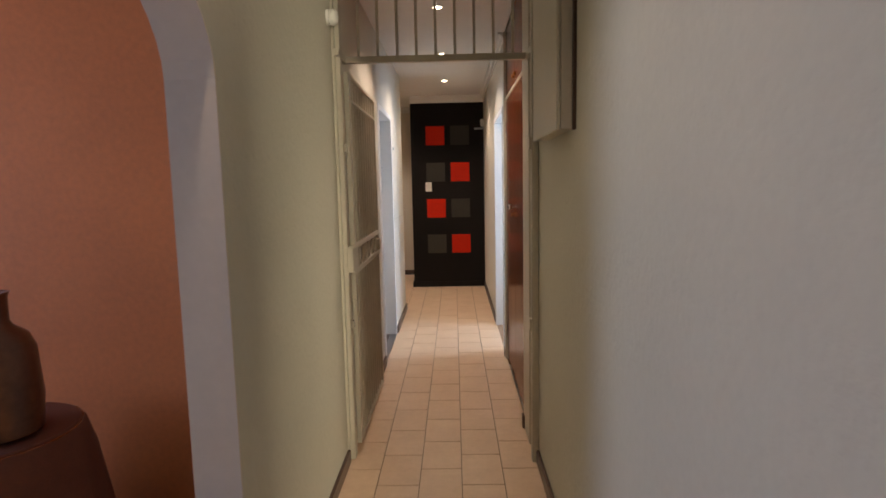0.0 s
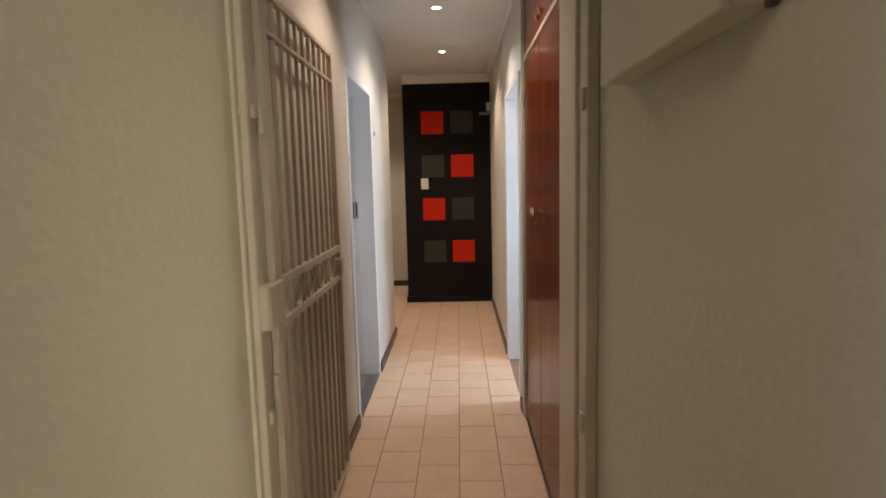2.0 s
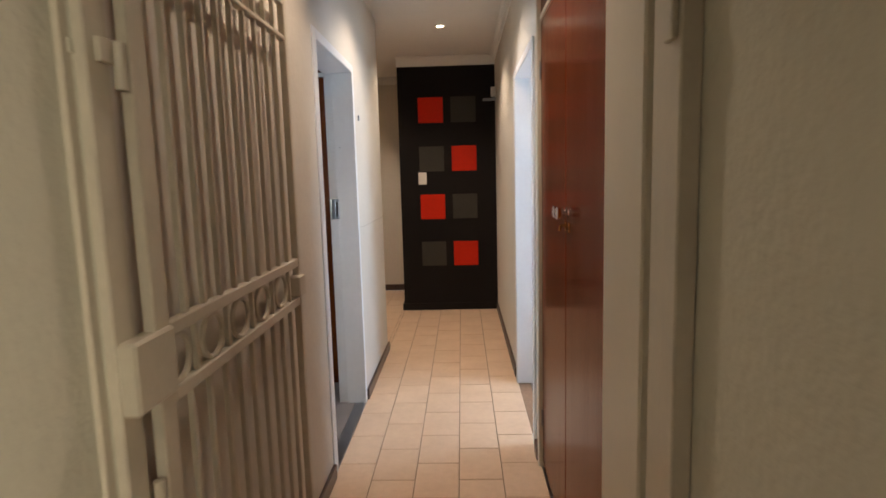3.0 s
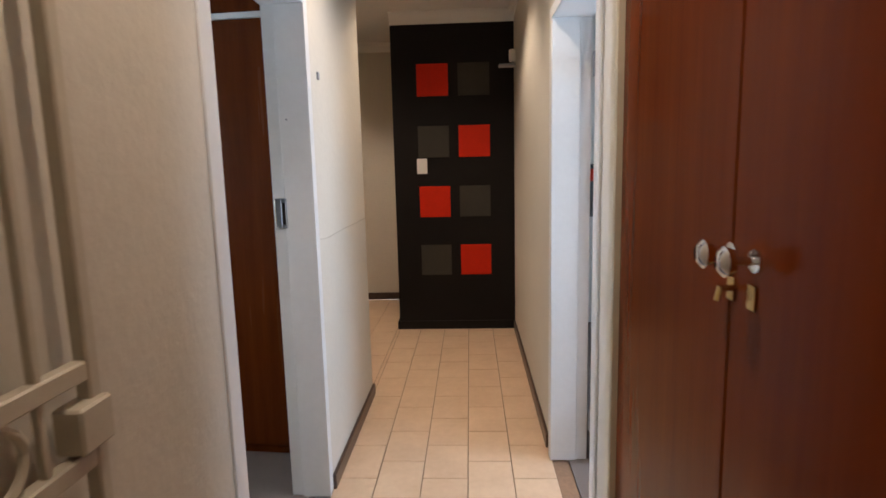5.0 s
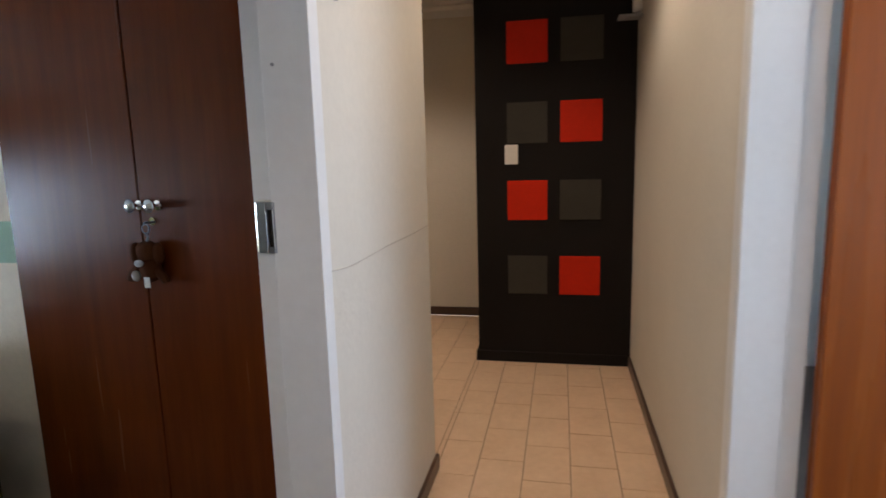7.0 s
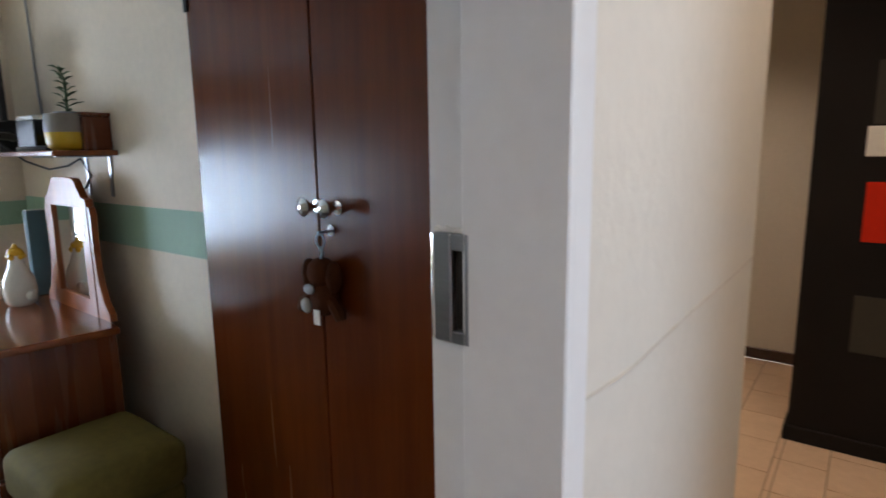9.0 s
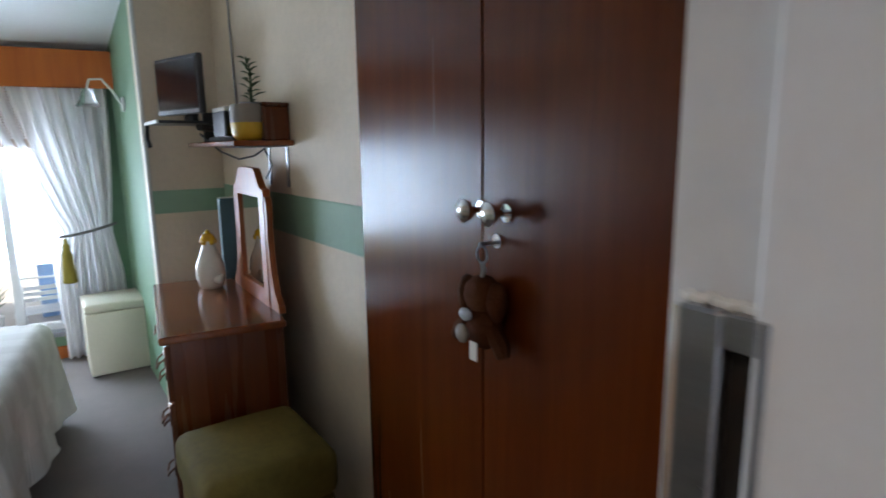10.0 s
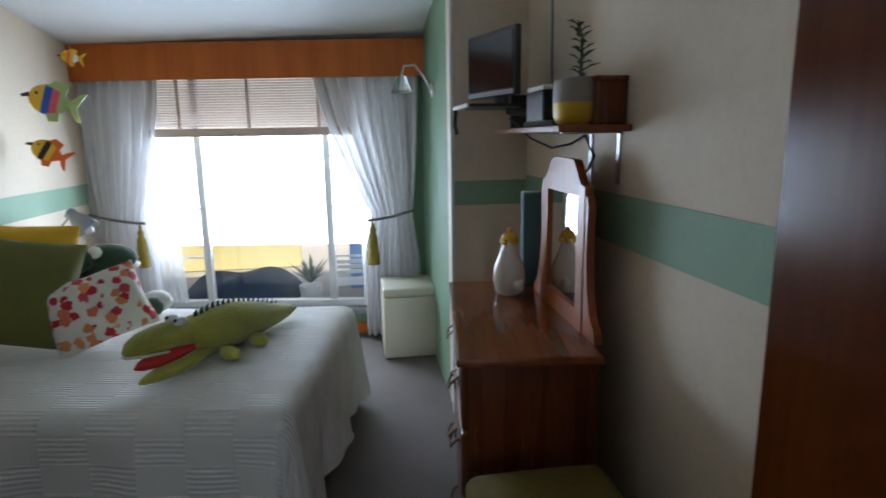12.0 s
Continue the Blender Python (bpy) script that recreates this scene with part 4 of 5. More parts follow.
def dresser():
    d = thing("dresser", "chestnut pine chest of drawers against the wall", "chest of drawers", (-2.666, 5.608, 0), -7.9)
    part("top", box(-0.44, 0.44, -0.210, 0.210, 0.722, 0.75, 0.009, 2), M["dresswood"], d, "glossy reddish pine top")
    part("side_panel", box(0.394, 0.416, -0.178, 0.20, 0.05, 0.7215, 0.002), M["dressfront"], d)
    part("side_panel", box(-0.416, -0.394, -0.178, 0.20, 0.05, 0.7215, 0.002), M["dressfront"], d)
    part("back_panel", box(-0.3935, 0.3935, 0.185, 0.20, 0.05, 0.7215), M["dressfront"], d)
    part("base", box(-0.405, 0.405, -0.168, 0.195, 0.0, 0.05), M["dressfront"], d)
    for k in range(3):
        z0 = 0.075 + 0.213 * k
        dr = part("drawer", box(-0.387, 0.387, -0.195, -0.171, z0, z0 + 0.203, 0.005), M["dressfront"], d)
        for x in (-0.22, 0.22):
            h = part("handle_plate", box(x - 0.045, x + 0.045, -0.199, -0.1955, z0 + 0.085, z0 + 0.125, 0.002), M["bronze"], dr, "dark bronze back plate")
            part("handle", sweep(bmesh.new(), [(x - 0.035, -0.199, z0 + 0.115), (x - 0.036, -0.217, z0 + 0.10), (x - 0.02, -0.224, z0 + 0.08), (x + 0.02, -0.224, z0 + 0.08), (x + 0.036, -0.217, z0 + 0.10), (x + 0.035, -0.199, z0 + 0.115)], 0.0038, 6), M["bronze"], dr, "dark bronze drop handle")
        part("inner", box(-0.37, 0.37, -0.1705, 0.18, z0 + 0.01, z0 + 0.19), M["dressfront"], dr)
    return d


dresser()


def dressing_mirror():
    """An upright mirror in a shaped pine frame that stands on the dresser."""
    m = thing("dressing_mirror", "framed pine dressing mirror with a curved top", "mirror", (-2.61, 5.78, 0.75), -1.5)
    w, h = 0.212, 0.47

    def top_edge(x):
        u = abs(x) / w
        k = max(0.0, min(1.0, (0.88 - u) / 0.42))
        return h - 0.012 + 0.070 * k * k * (3 - 2 * k) + 0.010 * (1 - u * u)
    bm = bmesh.new()
    n = 24
    outer = [(-w, 0.0)] + [(-w + 2 * w * k / n, top_edge(-w + 2 * w * k / n)) for k in range(n + 1)] + [(w, 0.0)]
    iw, ib, it = w - 0.062, 0.065, h - 0.045
    inner = [(-iw, ib)] + [(-iw + 2 * iw * k / n, it + 0.0 * k) for k in range(n + 1)] + [(iw, ib)]
    ring = []
    for y in (-0.014, 0.014):
        ring.append(([bm.verts.new((x, y, z)) for x, z in outer], [bm.verts.new((x, y, z)) for x, z in inner]))
    cnt = len(outer)
    for k in range(cnt):
        j = (k + 1) % cnt
        (ao, ai), (bo, bi) = ring
        bm.faces.new((ao[k], ao[j], ai[j], ai[k]))
        bm.faces.new((bo[k], bo[j], bi[j], bi[k]))
        bm.faces.new((ao[k], ao[j], bo[j], bo[k]))
        bm.faces.new((ai[k], ai[j], bi[j], bi[k]))
    part("frame", bm, M["mirrorwood"], m, "shaped pine frame")
    part("glass", box(-iw - 0.005, iw + 0.005, -0.004, 0.004, ib - 0.005, it + 0.005), M["mirror"], m, "silvered mirror glass")
    part("back_board", box(-iw - 0.01, iw + 0.01, 0.0145, 0.019, ib - 0.01, it + 0.01), M["dressfront"], m)
    for sx in (-1, 1):
        edge = [(0.0, 0.105), (0.03, 0.100), (0.07, 0.060), (0.15, 0.030), (0.26, 0.016), (0.34, 0.020), (0.40, 0.024), (0.43, 0.012)]
        bm = bmesh.new()
        rows = [[bm.verts.new((sx * (w + 0.002 + dx), y, z)) for dx, y in ((0, -0.011), (e, -0.011), (e, 0.013), (0, 0.013))] for z, e in edge]
        for a, b in zip(rows, rows[1:]):
            for k in range(4):
                bm.faces.new((a[k], a[(k + 1) % 4], b[(k + 1) % 4], b[k]))
        bm.faces.new(rows[0])
        bm.faces.new(rows[-1])
        part("side_bracket", bm, M["mirrorwood"], m, "shaped side bracket")
    return m


dressing_mirror()

gs = thing("goose_figurine", "white glazed ceramic goose with a yellow bonnet", "figurine", (-2.90, 5.665, 0.75), 20)
gs.scale = (0.88, 0.88, 1.0)
bm = lathe([(0.048, 0.0), (0.062, 0.012), (0.072, 0.06), (0.066, 0.11), (0.044, 0.155), (0.031, 0.19), (0.033, 0.215), (0.02, 0.235)], 24)
sweep(bm, [(0.05, 0.0, 0.05), (0.085, 0.0, 0.045), (0.10, 0.0, 0.07)], [0.028, 0.02, 0.006], 10)
part("body", bm, M["ceramicwhite"], gs, smooth=True)
bm = ball(bmesh.new(), (0, 0, 0.222), 0.036, 1.0, 1.0, 0.75)
for a in range(5):
    ball(bm, (0.03 * math.cos(a * 1.26), 0.03 * math.sin(a * 1.26), 0.208), 0.014)
ball(bm, (0.0, 0.0, 0.25), 0.012)
part("bonnet", bm, M["ceramicyellow"], gs, "yellow flowered bonnet", True)
part("beak", sweep(bmesh.new(), [(-0.025, 0, 0.205), (-0.055, 0, 0.198)], [0.012, 0.004], 8), M["ceramicyellow"], gs, smooth=True)
bk = thing("file_folder", "teal card folder leaning behind the mirror", "folder", (-3.035, 5.80, 0.75))
part("cover", box(-0.022, 0.022, -0.045, 0.035, 0.0, 0.385, 0.004), M["teal"], bk)
part("pages", box(-0.017, 0.017, -0.041, 0.031, 0.004, 0.388), M["whiteplastic"], bk)

st = thing("stool", "square padded stool in olive velvet beside the dresser", "stool", (-1.965, 5.540, 0))


def cushion_box(hx, hy, z0, z1, crown, edge=0.04):
    bm = box(-hx, hx, -hy, hy, z0, z1, edge, 4)
    bmesh.ops.subdivide_edges(bm, edges=[e for e in bm.edges if e.calc_length() > 0.15], cuts=5, use_grid_fill=True)
    for v in bm.verts:
        if v.co.z > (z0 + z1) / 2:
            v.co.z += crown * max(0, 1 - (v.co.x / hx) ** 2) * max(0, 1 - (v.co.y / hy) ** 2)
    return bm


part("seat", cushion_box(0.210, 0.200, 0.30, 0.456, 0.020), M["velvet"], st, "olive velvet pad", True)
part("skirt", box(-0.192, 0.192, -0.189, 0.189, 0.03, 0.302, 0.02, 3), M["velvet"], st, smooth=True)
for sx in (-1, 1):
    for sy in (-1, 1):
        part("foot", lathe([(0.014, 0.0), (0.016, 0.032)], 10, 0.16 * sx, 0.16 * sy), M["skirt"], st)

ot = thing("ottoman", "cream leatherette cube ottoman beside the curtain", "ottoman", (-4.32, 5.392, 0))
part("body", box(-0.178, 0.178, -0.178, 0.178, 0.012, 0.40, 0.012, 2), M["leather"], ot, smooth=True)
part("lid", cushion_box(0.178, 0.178, 0.4005, 0.455, 0.008, 0.016), M["leather"], ot, "padded cream lid", True)
for sx in (-1, 1):
    for sy in (-1, 1):
        part("foot", box(sx * 0.15 - 0.015, sx * 0.15 + 0.015, sy * 0.15 - 0.015, sy * 0.15 + 0.015, 0.002, 0.0125), M["blackplastic"], ot)


# ---- shelf, screen and what stands on the shelf ----
sh = thing("wall_shelf", "dark pine wall shelf on grey metal brackets", "shelf", (-2.73, 5.886, 1.37))
part("board", box(-0.37, 0.37, -0.225, -0.002, 0.0, 0.02, 0.003), M["dresswood"], sh)
for bx in (0.08, 0.29):
    br = part("bracket", box(bx - 0.011, bx + 0.011, -0.19, -0.002, -0.005, 0.0, 0.001), M["steel"], sh)
    part("bracket_arm", box(bx - 0.011, bx + 0.011, -0.007, -0.002, -0.16, -0.005, 0.001), M["steel"], br)
pot = thing("flower_pot", "grey and yellow stoneware plant pot on the shelf", "plant pot", (-2.50, 5.775, 1.39))
part("lower_glaze", lathe([(0.055, 0.0), (0.072, 0.012), (0.078, 0.03), (0.080, 0.068)], 28), M["potyellow"], pot, "yellow glazed lower half", True)
part("upper_body", lathe([(0.0802, 0.0682), (0.081, 0.10), (0.078, 0.135), (0.070, 0.135), (0.070, 0.115)], 28), M["potgrey"], pot, "grey speckled upper half", True)
pl = thing("succulent_plant", "upright green succulent growing in the pot", "plant", (-2.50, 5.775, 1.515))
part("stem", sweep(bmesh.new(), [(0, 0, -0.02), (0.006, 0.0, 0.05), (0.012, 0.0, 0.10), (-0.008, 0.005, 0.15), (-0.03, 0.0, 0.19)], [0.006, 0.005, 0.004, 0.003, 0.002], 6), M["leaf"], pl)
part("inner_pot", lathe([(0.040, -0.05), (0.048, 0.02), (0.044, 0.02), (0.040, 0.0)], 20, -0.020, 0.01), M["greyplastic"], pl, "grey inner pot", True)
rnd = random.Random(4)
for k in range(24):
    t = k / 23
    z = 0.015 + 0.165 * t
    cx = (0.012 * math.sin(t * 3) if t < 0.5 else 0.012 - 0.09 * (t - 0.5))
    a = k * 2.4
    L = (0.050 if t < 0.45 else 0.032) * (0.75 + 0.5 * rnd.random())
    tip = Vector((cx + L * math.cos(a), L * math.sin(a), z + 0.006 + 0.018 * rnd.random()))
    root = Vector((cx, 0, z))
    part("leaf", sweep(bmesh.new(), [root, root.lerp(tip, 0.55) + Vector((0, 0, 0.005)), tip], [0.003, 0.0085, 0.0015], 6, 0.35), M["leaf"], pl, smooth=True)
bx = thing("wooden_box", "small dark wooden box behind the plant pot", "box", (-2.43, 5.835, 1.39))
part("body", box(-0.03, 0.03, -0.05, 0.05, 0, 0.125, 0.004), M["dressfront"], bx)
part("lid", box(-0.032, 0.032, -0.052, 0.052, 0.1255, 0.14, 0.003), M["dressfront"], bx)
rd = thing("media_box", "black media player box with a pale front on the shelf", "media player", (-2.79, 5.785, 1.39))
part("case", box(-0.10, 0.09, -0.06, 0.09, 0.0, 0.125, 0.004), M["blackplastic"], rd)
part("top_cover", box(-0.10, 0.09, -0.06, 0.09, 0.1255, 0.142, 0.004), M["whiteplastic"], rd)
part("front", box(0.0905, 0.094, -0.055, 0.085, 0.008, 0.118), M["screen"], rd)
rm = thing("remote_control", "black and silver remote control on the shelf", "remote control", (-2.66, 5.71, 1.39), 25)
part("body", box(-0.07, 0.07, -0.02, 0.02, 0.0, 0.018, 0.005, 2), M["blackplastic"], rm)
part("buttons", box(-0.05, 0.04, -0.013, 0.013, 0.0182, 0.021, 0.001), M["greyplastic"], rm)

tv = thing("television", "small black flat-screen television on a swivel wall arm", "television", (-3.08, 5.63, 1.515), 17)
part("housing", box(-0.185, 0.185, 0.0, 0.028, 0.0, 0.25, 0.006, 2), M["blackplastic"], tv)
part("screen", box(-0.170, 0.170, -0.003, 0.0005, 0.026, 0.234), M["screen"], tv, "dark reflective screen")
# Grey strip paints the light caught along the housing's bottom.
part("lower_edge", box(-0.175, 0.175, -0.0045, -0.0005, 0.004, 0.020), M["greyplastic"], tv)
part("rear_bulge", box(-0.11, 0.11, 0.0285, 0.055, 0.05, 0.20, 0.01), M["blackplastic"], tv)
arm = thing("tv_bracket", "black swivel arm with a tray under the television", "wall bracket", (-3.12, 5.69, 1.475))
part("tray", box(-0.20, 0.12, -0.16, 0.06, 0.0, 0.012, 0.003), M["blackplastic"], arm)
part("tray_edge", box(-0.202, 0.12, -0.170, -0.1605, 0.0, 0.014, 0.002), M["whiteplastic"], arm, "pale front lip")
part("neck", sweep(bmesh.new(), [(0.0, 0.0, 0.012), (0.0, 0.0, 0.05)], 0.03, 14), M["blackplastic"], arm)
part("arm", sweep(bmesh.new(), [(0.0, 0.03, -0.012), (-0.1, 0.12, -0.016), (-0.28, 0.17, -0.016)], 0.017, 8), M["blackplastic"], arm)
part("wall_plate", box(-0.28, -0.265, 0.11, 0.22, -0.09, 0.07, 0.003), M["blackplastic"], arm)
part("strap", sweep(bmesh.new(), [(-0.195, -0.16, 0.0), (-0.19, -0.165, -0.06), (-0.165, -0.16, -0.10)], 0.010, 8), M["blackplastic"], arm)
cb = thing("cable", "thin black cable hanging below the shelf", "cable", (-2.95, 5.86, 1.35))
part("wire", sweep(bmesh.new(), [(-0.12, -0.15, 0.08), (-0.02, -0.09, 0.0), (0.08, -0.04, -0.035), (0.17, 0.0, -0.02), (0.25, 0.02, 0.01), (0.33, 0.02, -0.06), (0.37, -0.02, -0.11)], 0.0045, 6), M["blackplastic"], cb, smooth=True)
wc = thing("wall_cable", "pale cable running up the wall above the shelf", "cable", (-3.12, 5.878, 1.40))
part("wire", sweep(bmesh.new(), [(0.1, 0, 0), (0.06, 0, 0.25), (0.05, 0, 0.60), (0.02, 0, 0.79)], 0.004, 6), M["greyplastic"], wc, smooth=True)

# ---- window, curtains ----
wf = thing("window_bedroom", "white-framed bedroom window with burglar bars", "window", (-4.74, 4.50, 0))
y0, y1, z0, z1 = WIN[0] - 4.50, WIN[1] - 4.50, WIN[2], WIN[3]
part("frame", wall_boxes((-0.03, 0.03, y0, y0 + 0.05, z0, z1), (-0.03, 0.03, y1 - 0.05, y1, z0, z1), (-0.03, 0.03, y0 + 0.05, y1 - 0.05, z0, z0 + 0.045), (-0.03, 0.03, y0 + 0.05, y1 - 0.05, z1 - 0.05, z1)), M["white"], wf)
for ym in (-0.40, 0.41):
    part("mullion", box(-0.025, 0.025, ym - 0.022, ym + 0.022, z0 + 0.0455, z1 - 0.0505, 0.003), M["white"], wf)
for ya, yb in ((y0 + 0.05, -0.4225), (-0.3775, 0.3875), (0.4325, y1 - 0.05)):
    g = part("pane", box(-0.003, 0.003, ya, yb, z0 + 0.0455, z1 - 0.0505), M["glass"], wf)
    g.visible_shadow = False
for zz in (0.55, 0.90, 1.25):
    for ya, yb in ((y0 + 0.05, -0.4225), (0.4325, y1 - 0.05)):
        part("burglar_bar", box(0.010, 0.020, ya, yb, zz - 0.006, zz + 0.006), M["white"], wf)
part("sill", box(0.031, 0.13, y0 - 0.03, y1 + 0.03, z0 - 0.03, z0 + 0.002, 0.004), M["steel"], wf, "dark metal sill")
tagged(wf, kind="structure")
dw = thing("window_dining", "plain window in the dining room wall", "window", (-4.24, 0.55, 0))
part("frame", wall_boxes((-0.03, 0.03, -0.80, -0.75, 0.75, 2.05), (-0.03, 0.03, 0.75, 0.80, 0.75, 2.05), (-0.03, 0.03, -0.75, 0.75, 0.75, 0.80), (-0.03, 0.03, -0.75, 0.75, 2.0, 2.05)), M["white"], dw)
tagged(dw, kind="structure")
# Frame added round the beam lamp; no such window is known.
lw = thing("window_lounge", "unseen white frame added round the beam lamp", "window", (2.53, -4.26, 0))
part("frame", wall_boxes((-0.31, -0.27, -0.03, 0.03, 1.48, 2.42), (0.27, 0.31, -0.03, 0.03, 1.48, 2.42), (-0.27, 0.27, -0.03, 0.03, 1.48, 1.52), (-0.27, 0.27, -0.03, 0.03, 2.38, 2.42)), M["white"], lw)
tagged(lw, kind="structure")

pm = thing("pelmet", "orange pine pelmet box above the curtains", "pelmet", (-4.50, 4.48, 1.74))
part("front_board", box(-0.01, 0.01, -1.08, 1.08, 0.0, 0.225, 0.003), M["pelmet"], pm)
part("end_board", box(-0.155, -0.0105, -1.08, -1.06, 0.0, 0.225, 0.002), M["pelmet"], pm)
part("end_board", box(-0.155, -0.0105, 1.06, 1.045, 0.0, 0.225, 0.002), M["pelmet"], pm)
part("top_board", box(-0.158, -0.0105, -1.0595, 1.0445, 0.2, 0.218), M["pelmet"], pm)


def curtain(outer, side, top_in, tie_in):
    """A tied-back curtain; side is +1 where the cloth is tied towards +y."""
    c = thing("curtain", "pale grey curtain tied back with a cord", "curtain", (-4.56, outer, 0), 0, "bedroom curtains")
    tie_z = 0.86

    def f(u, v):
        z = 1.80 - 1.775 * v
        w_top, w_tie = abs(top_in - outer), abs(tie_in - outer)
        if z > tie_z:
            k = (1.80 - z) / (1.80 - tie_z)
            inner = w_top + (w_tie - w_top) * (k ** 1.35)
            outer_off = 0.05 * k * k
        else:
            k = (tie_z - z) / tie_z
            inner = w_tie + 0.055 * math.sin(min(1, k * 2.2) * math.pi / 2)
            outer_off = 0.05 - 0.04 * min(1, k * 3)
        y = outer_off + (inner - outer_off) * u
        pinch = math.exp(-((z - tie_z) / 0.10) ** 2)
        amp = 0.028 * (1 - 0.55 * pinch)
        ph = u * 2 * math.pi * 8.5
        x = amp * math.sin(ph) + 0.010 * math.sin(ph * 0.37 + 3 * v) + 0.008 * math.sin(ph * 1.9 + 5 * v)
        return (x, -side * y, z)
    ob = part("cloth", sheet(f, 120, 46), M["curtain"], c, "pleated pale cotton", True, 0.002)
    w = abs(tie_in - outer)
    pts = [(0.045 + 0.01 * math.sin(3 * t), -side * (0.02 + (w + 0.0) * t), tie_z + 0.07 * (1 - t) ** 1.5 - 0.03) for t in [k / 10 for k in range(11)]]
    part("tieback", sweep(bmesh.new(), pts, 0.009, 8), M["cord"], c, "twisted grey cord", True)
    ts = part("tassel", lathe([(0.008, 0.0), (0.010, -0.03), (0.020, -0.05), (0.016, -0.075), (0.026, -0.10), (0.038, -0.28), (0.034, -0.285)], 16, 0.055, -side * (w - 0.01)), M["tassel"], c, "mustard tassel", True)
    ts.location.z = tie_z - 0.04
    return c


curtain(5.50, 1, 4.875, 5.20)
curtain(3.43, -1, 3.975, 3.80)


def sheer(y_top0, y_top1, y_bot0, y_bot1):
    s = thing("sheer_curtain", "white sheer voile drawn to the window edge", "sheer curtain", (-4.645, 0, 0), 0, "sheer curtains")

    def f(u, v):
        ya, yb = y_top0 + (y_bot0 - y_top0) * v, y_top1 + (y_bot1 - y_top1) * v
        return (0.010 * math.sin(u * 30) - 0.0, ya + (yb - ya) * u, 1.80 - 1.56 * v)
    part("voile", sheet(f, 40, 10), M["sheer"], s, smooth=True)
    return s


sheer(3.70, 3.90, 3.76, 3.98)
sheer(5.10, 5.27, 5.12, 5.24)


def blind():
    b = thing("window_blind", "half-raised pale wooden slatted blind", "blind", (-4.60, 4.48, 0))
    for k in range(19):
        z = 1.755 - 0.0165 * k
        bm = box(-0.0105, 0.0105, -0.62, 0.62, -0.0008, 0.0008)
        bmesh.ops.rotate(bm, verts=bm.verts[:], cent=(0, 0, 0), matrix=Matrix.Rotation(radians(38), 3, "Y"))
        bmesh.ops.translate(bm, verts=bm.verts[:], vec=(0, 0, z))
        part("slat", bm, M["blind"], b)
    part("head_rail", box(-0.018, 0.018, -0.63, 0.63, 1.765, 1.80), M["blindrail"], b)
    part("bottom_rail", box(-0.014, 0.014, -0.62, 0.62, 1.385, 1.440, 0.004), M["blindrail"], b, "thick wooden bottom rail")
    for y in (-0.42, 0.0, 0.42):
        part("ladder_tape", box(0.0115, 0.0125, y - 0.010, y + 0.010, 1.44, 1.765), M["blind"], b)
    return b


blind()
sc = thing("wall_sconce", "white curled wall light with a frosted glass shade", "wall light", (-4.05, 5.533, 1.62))
part("plate", sweep(bmesh.new(), [(0, 0, 0.0), (0, -0.012, 0.0)], 0.04, 18), M["whiteplastic"], sc, smooth=True)
part("arm", sweep(bmesh.new(), [(0, -0.012, 0), (0, -0.05, 0.07), (-0.0, -0.10, 0.135), (0, -0.16, 0.13), (0, -0.175, 0.08)], 0.006, 8), M["whiteplastic"], sc, smooth=True)
bm = lathe([(0.018, 0.0), (0.03, -0.02), (0.042, -0.06), (0.062, -0.095)], 18, 0.0, -0.175)
shade_ob = part("shade", bm, M["frost"], sc, "frosted glass bell shade", True)
shade_ob.location.z = 0.08

# the window wall stands askew to the corridor: turn it with all that hangs on it
BAY = Matrix.Translation((-4.66, 5.30, 0)) @ Matrix.Rotation(radians(-9), 4, "Z") @ Matrix.Diagonal((1, 1.085, 1, 1)) @ Matrix.Translation((4.66, -5.30, 0))
bpy.context.view_layer.update()
for ob in list(bpy.data.objects):
    if ob.parent is None and ob.name.split(".")[0] in ("wall_bedroom_window", "trim_bedroom_cornice", "baseboard_bedroom", "window_bedroom", "pelmet", "curtain", "sheer_curtain", "window_blind"):
        ob.matrix_world = BAY @ ob.matrix_world

# ---- bed and what lies on it ----
BX, BY = -3.12, 4.17


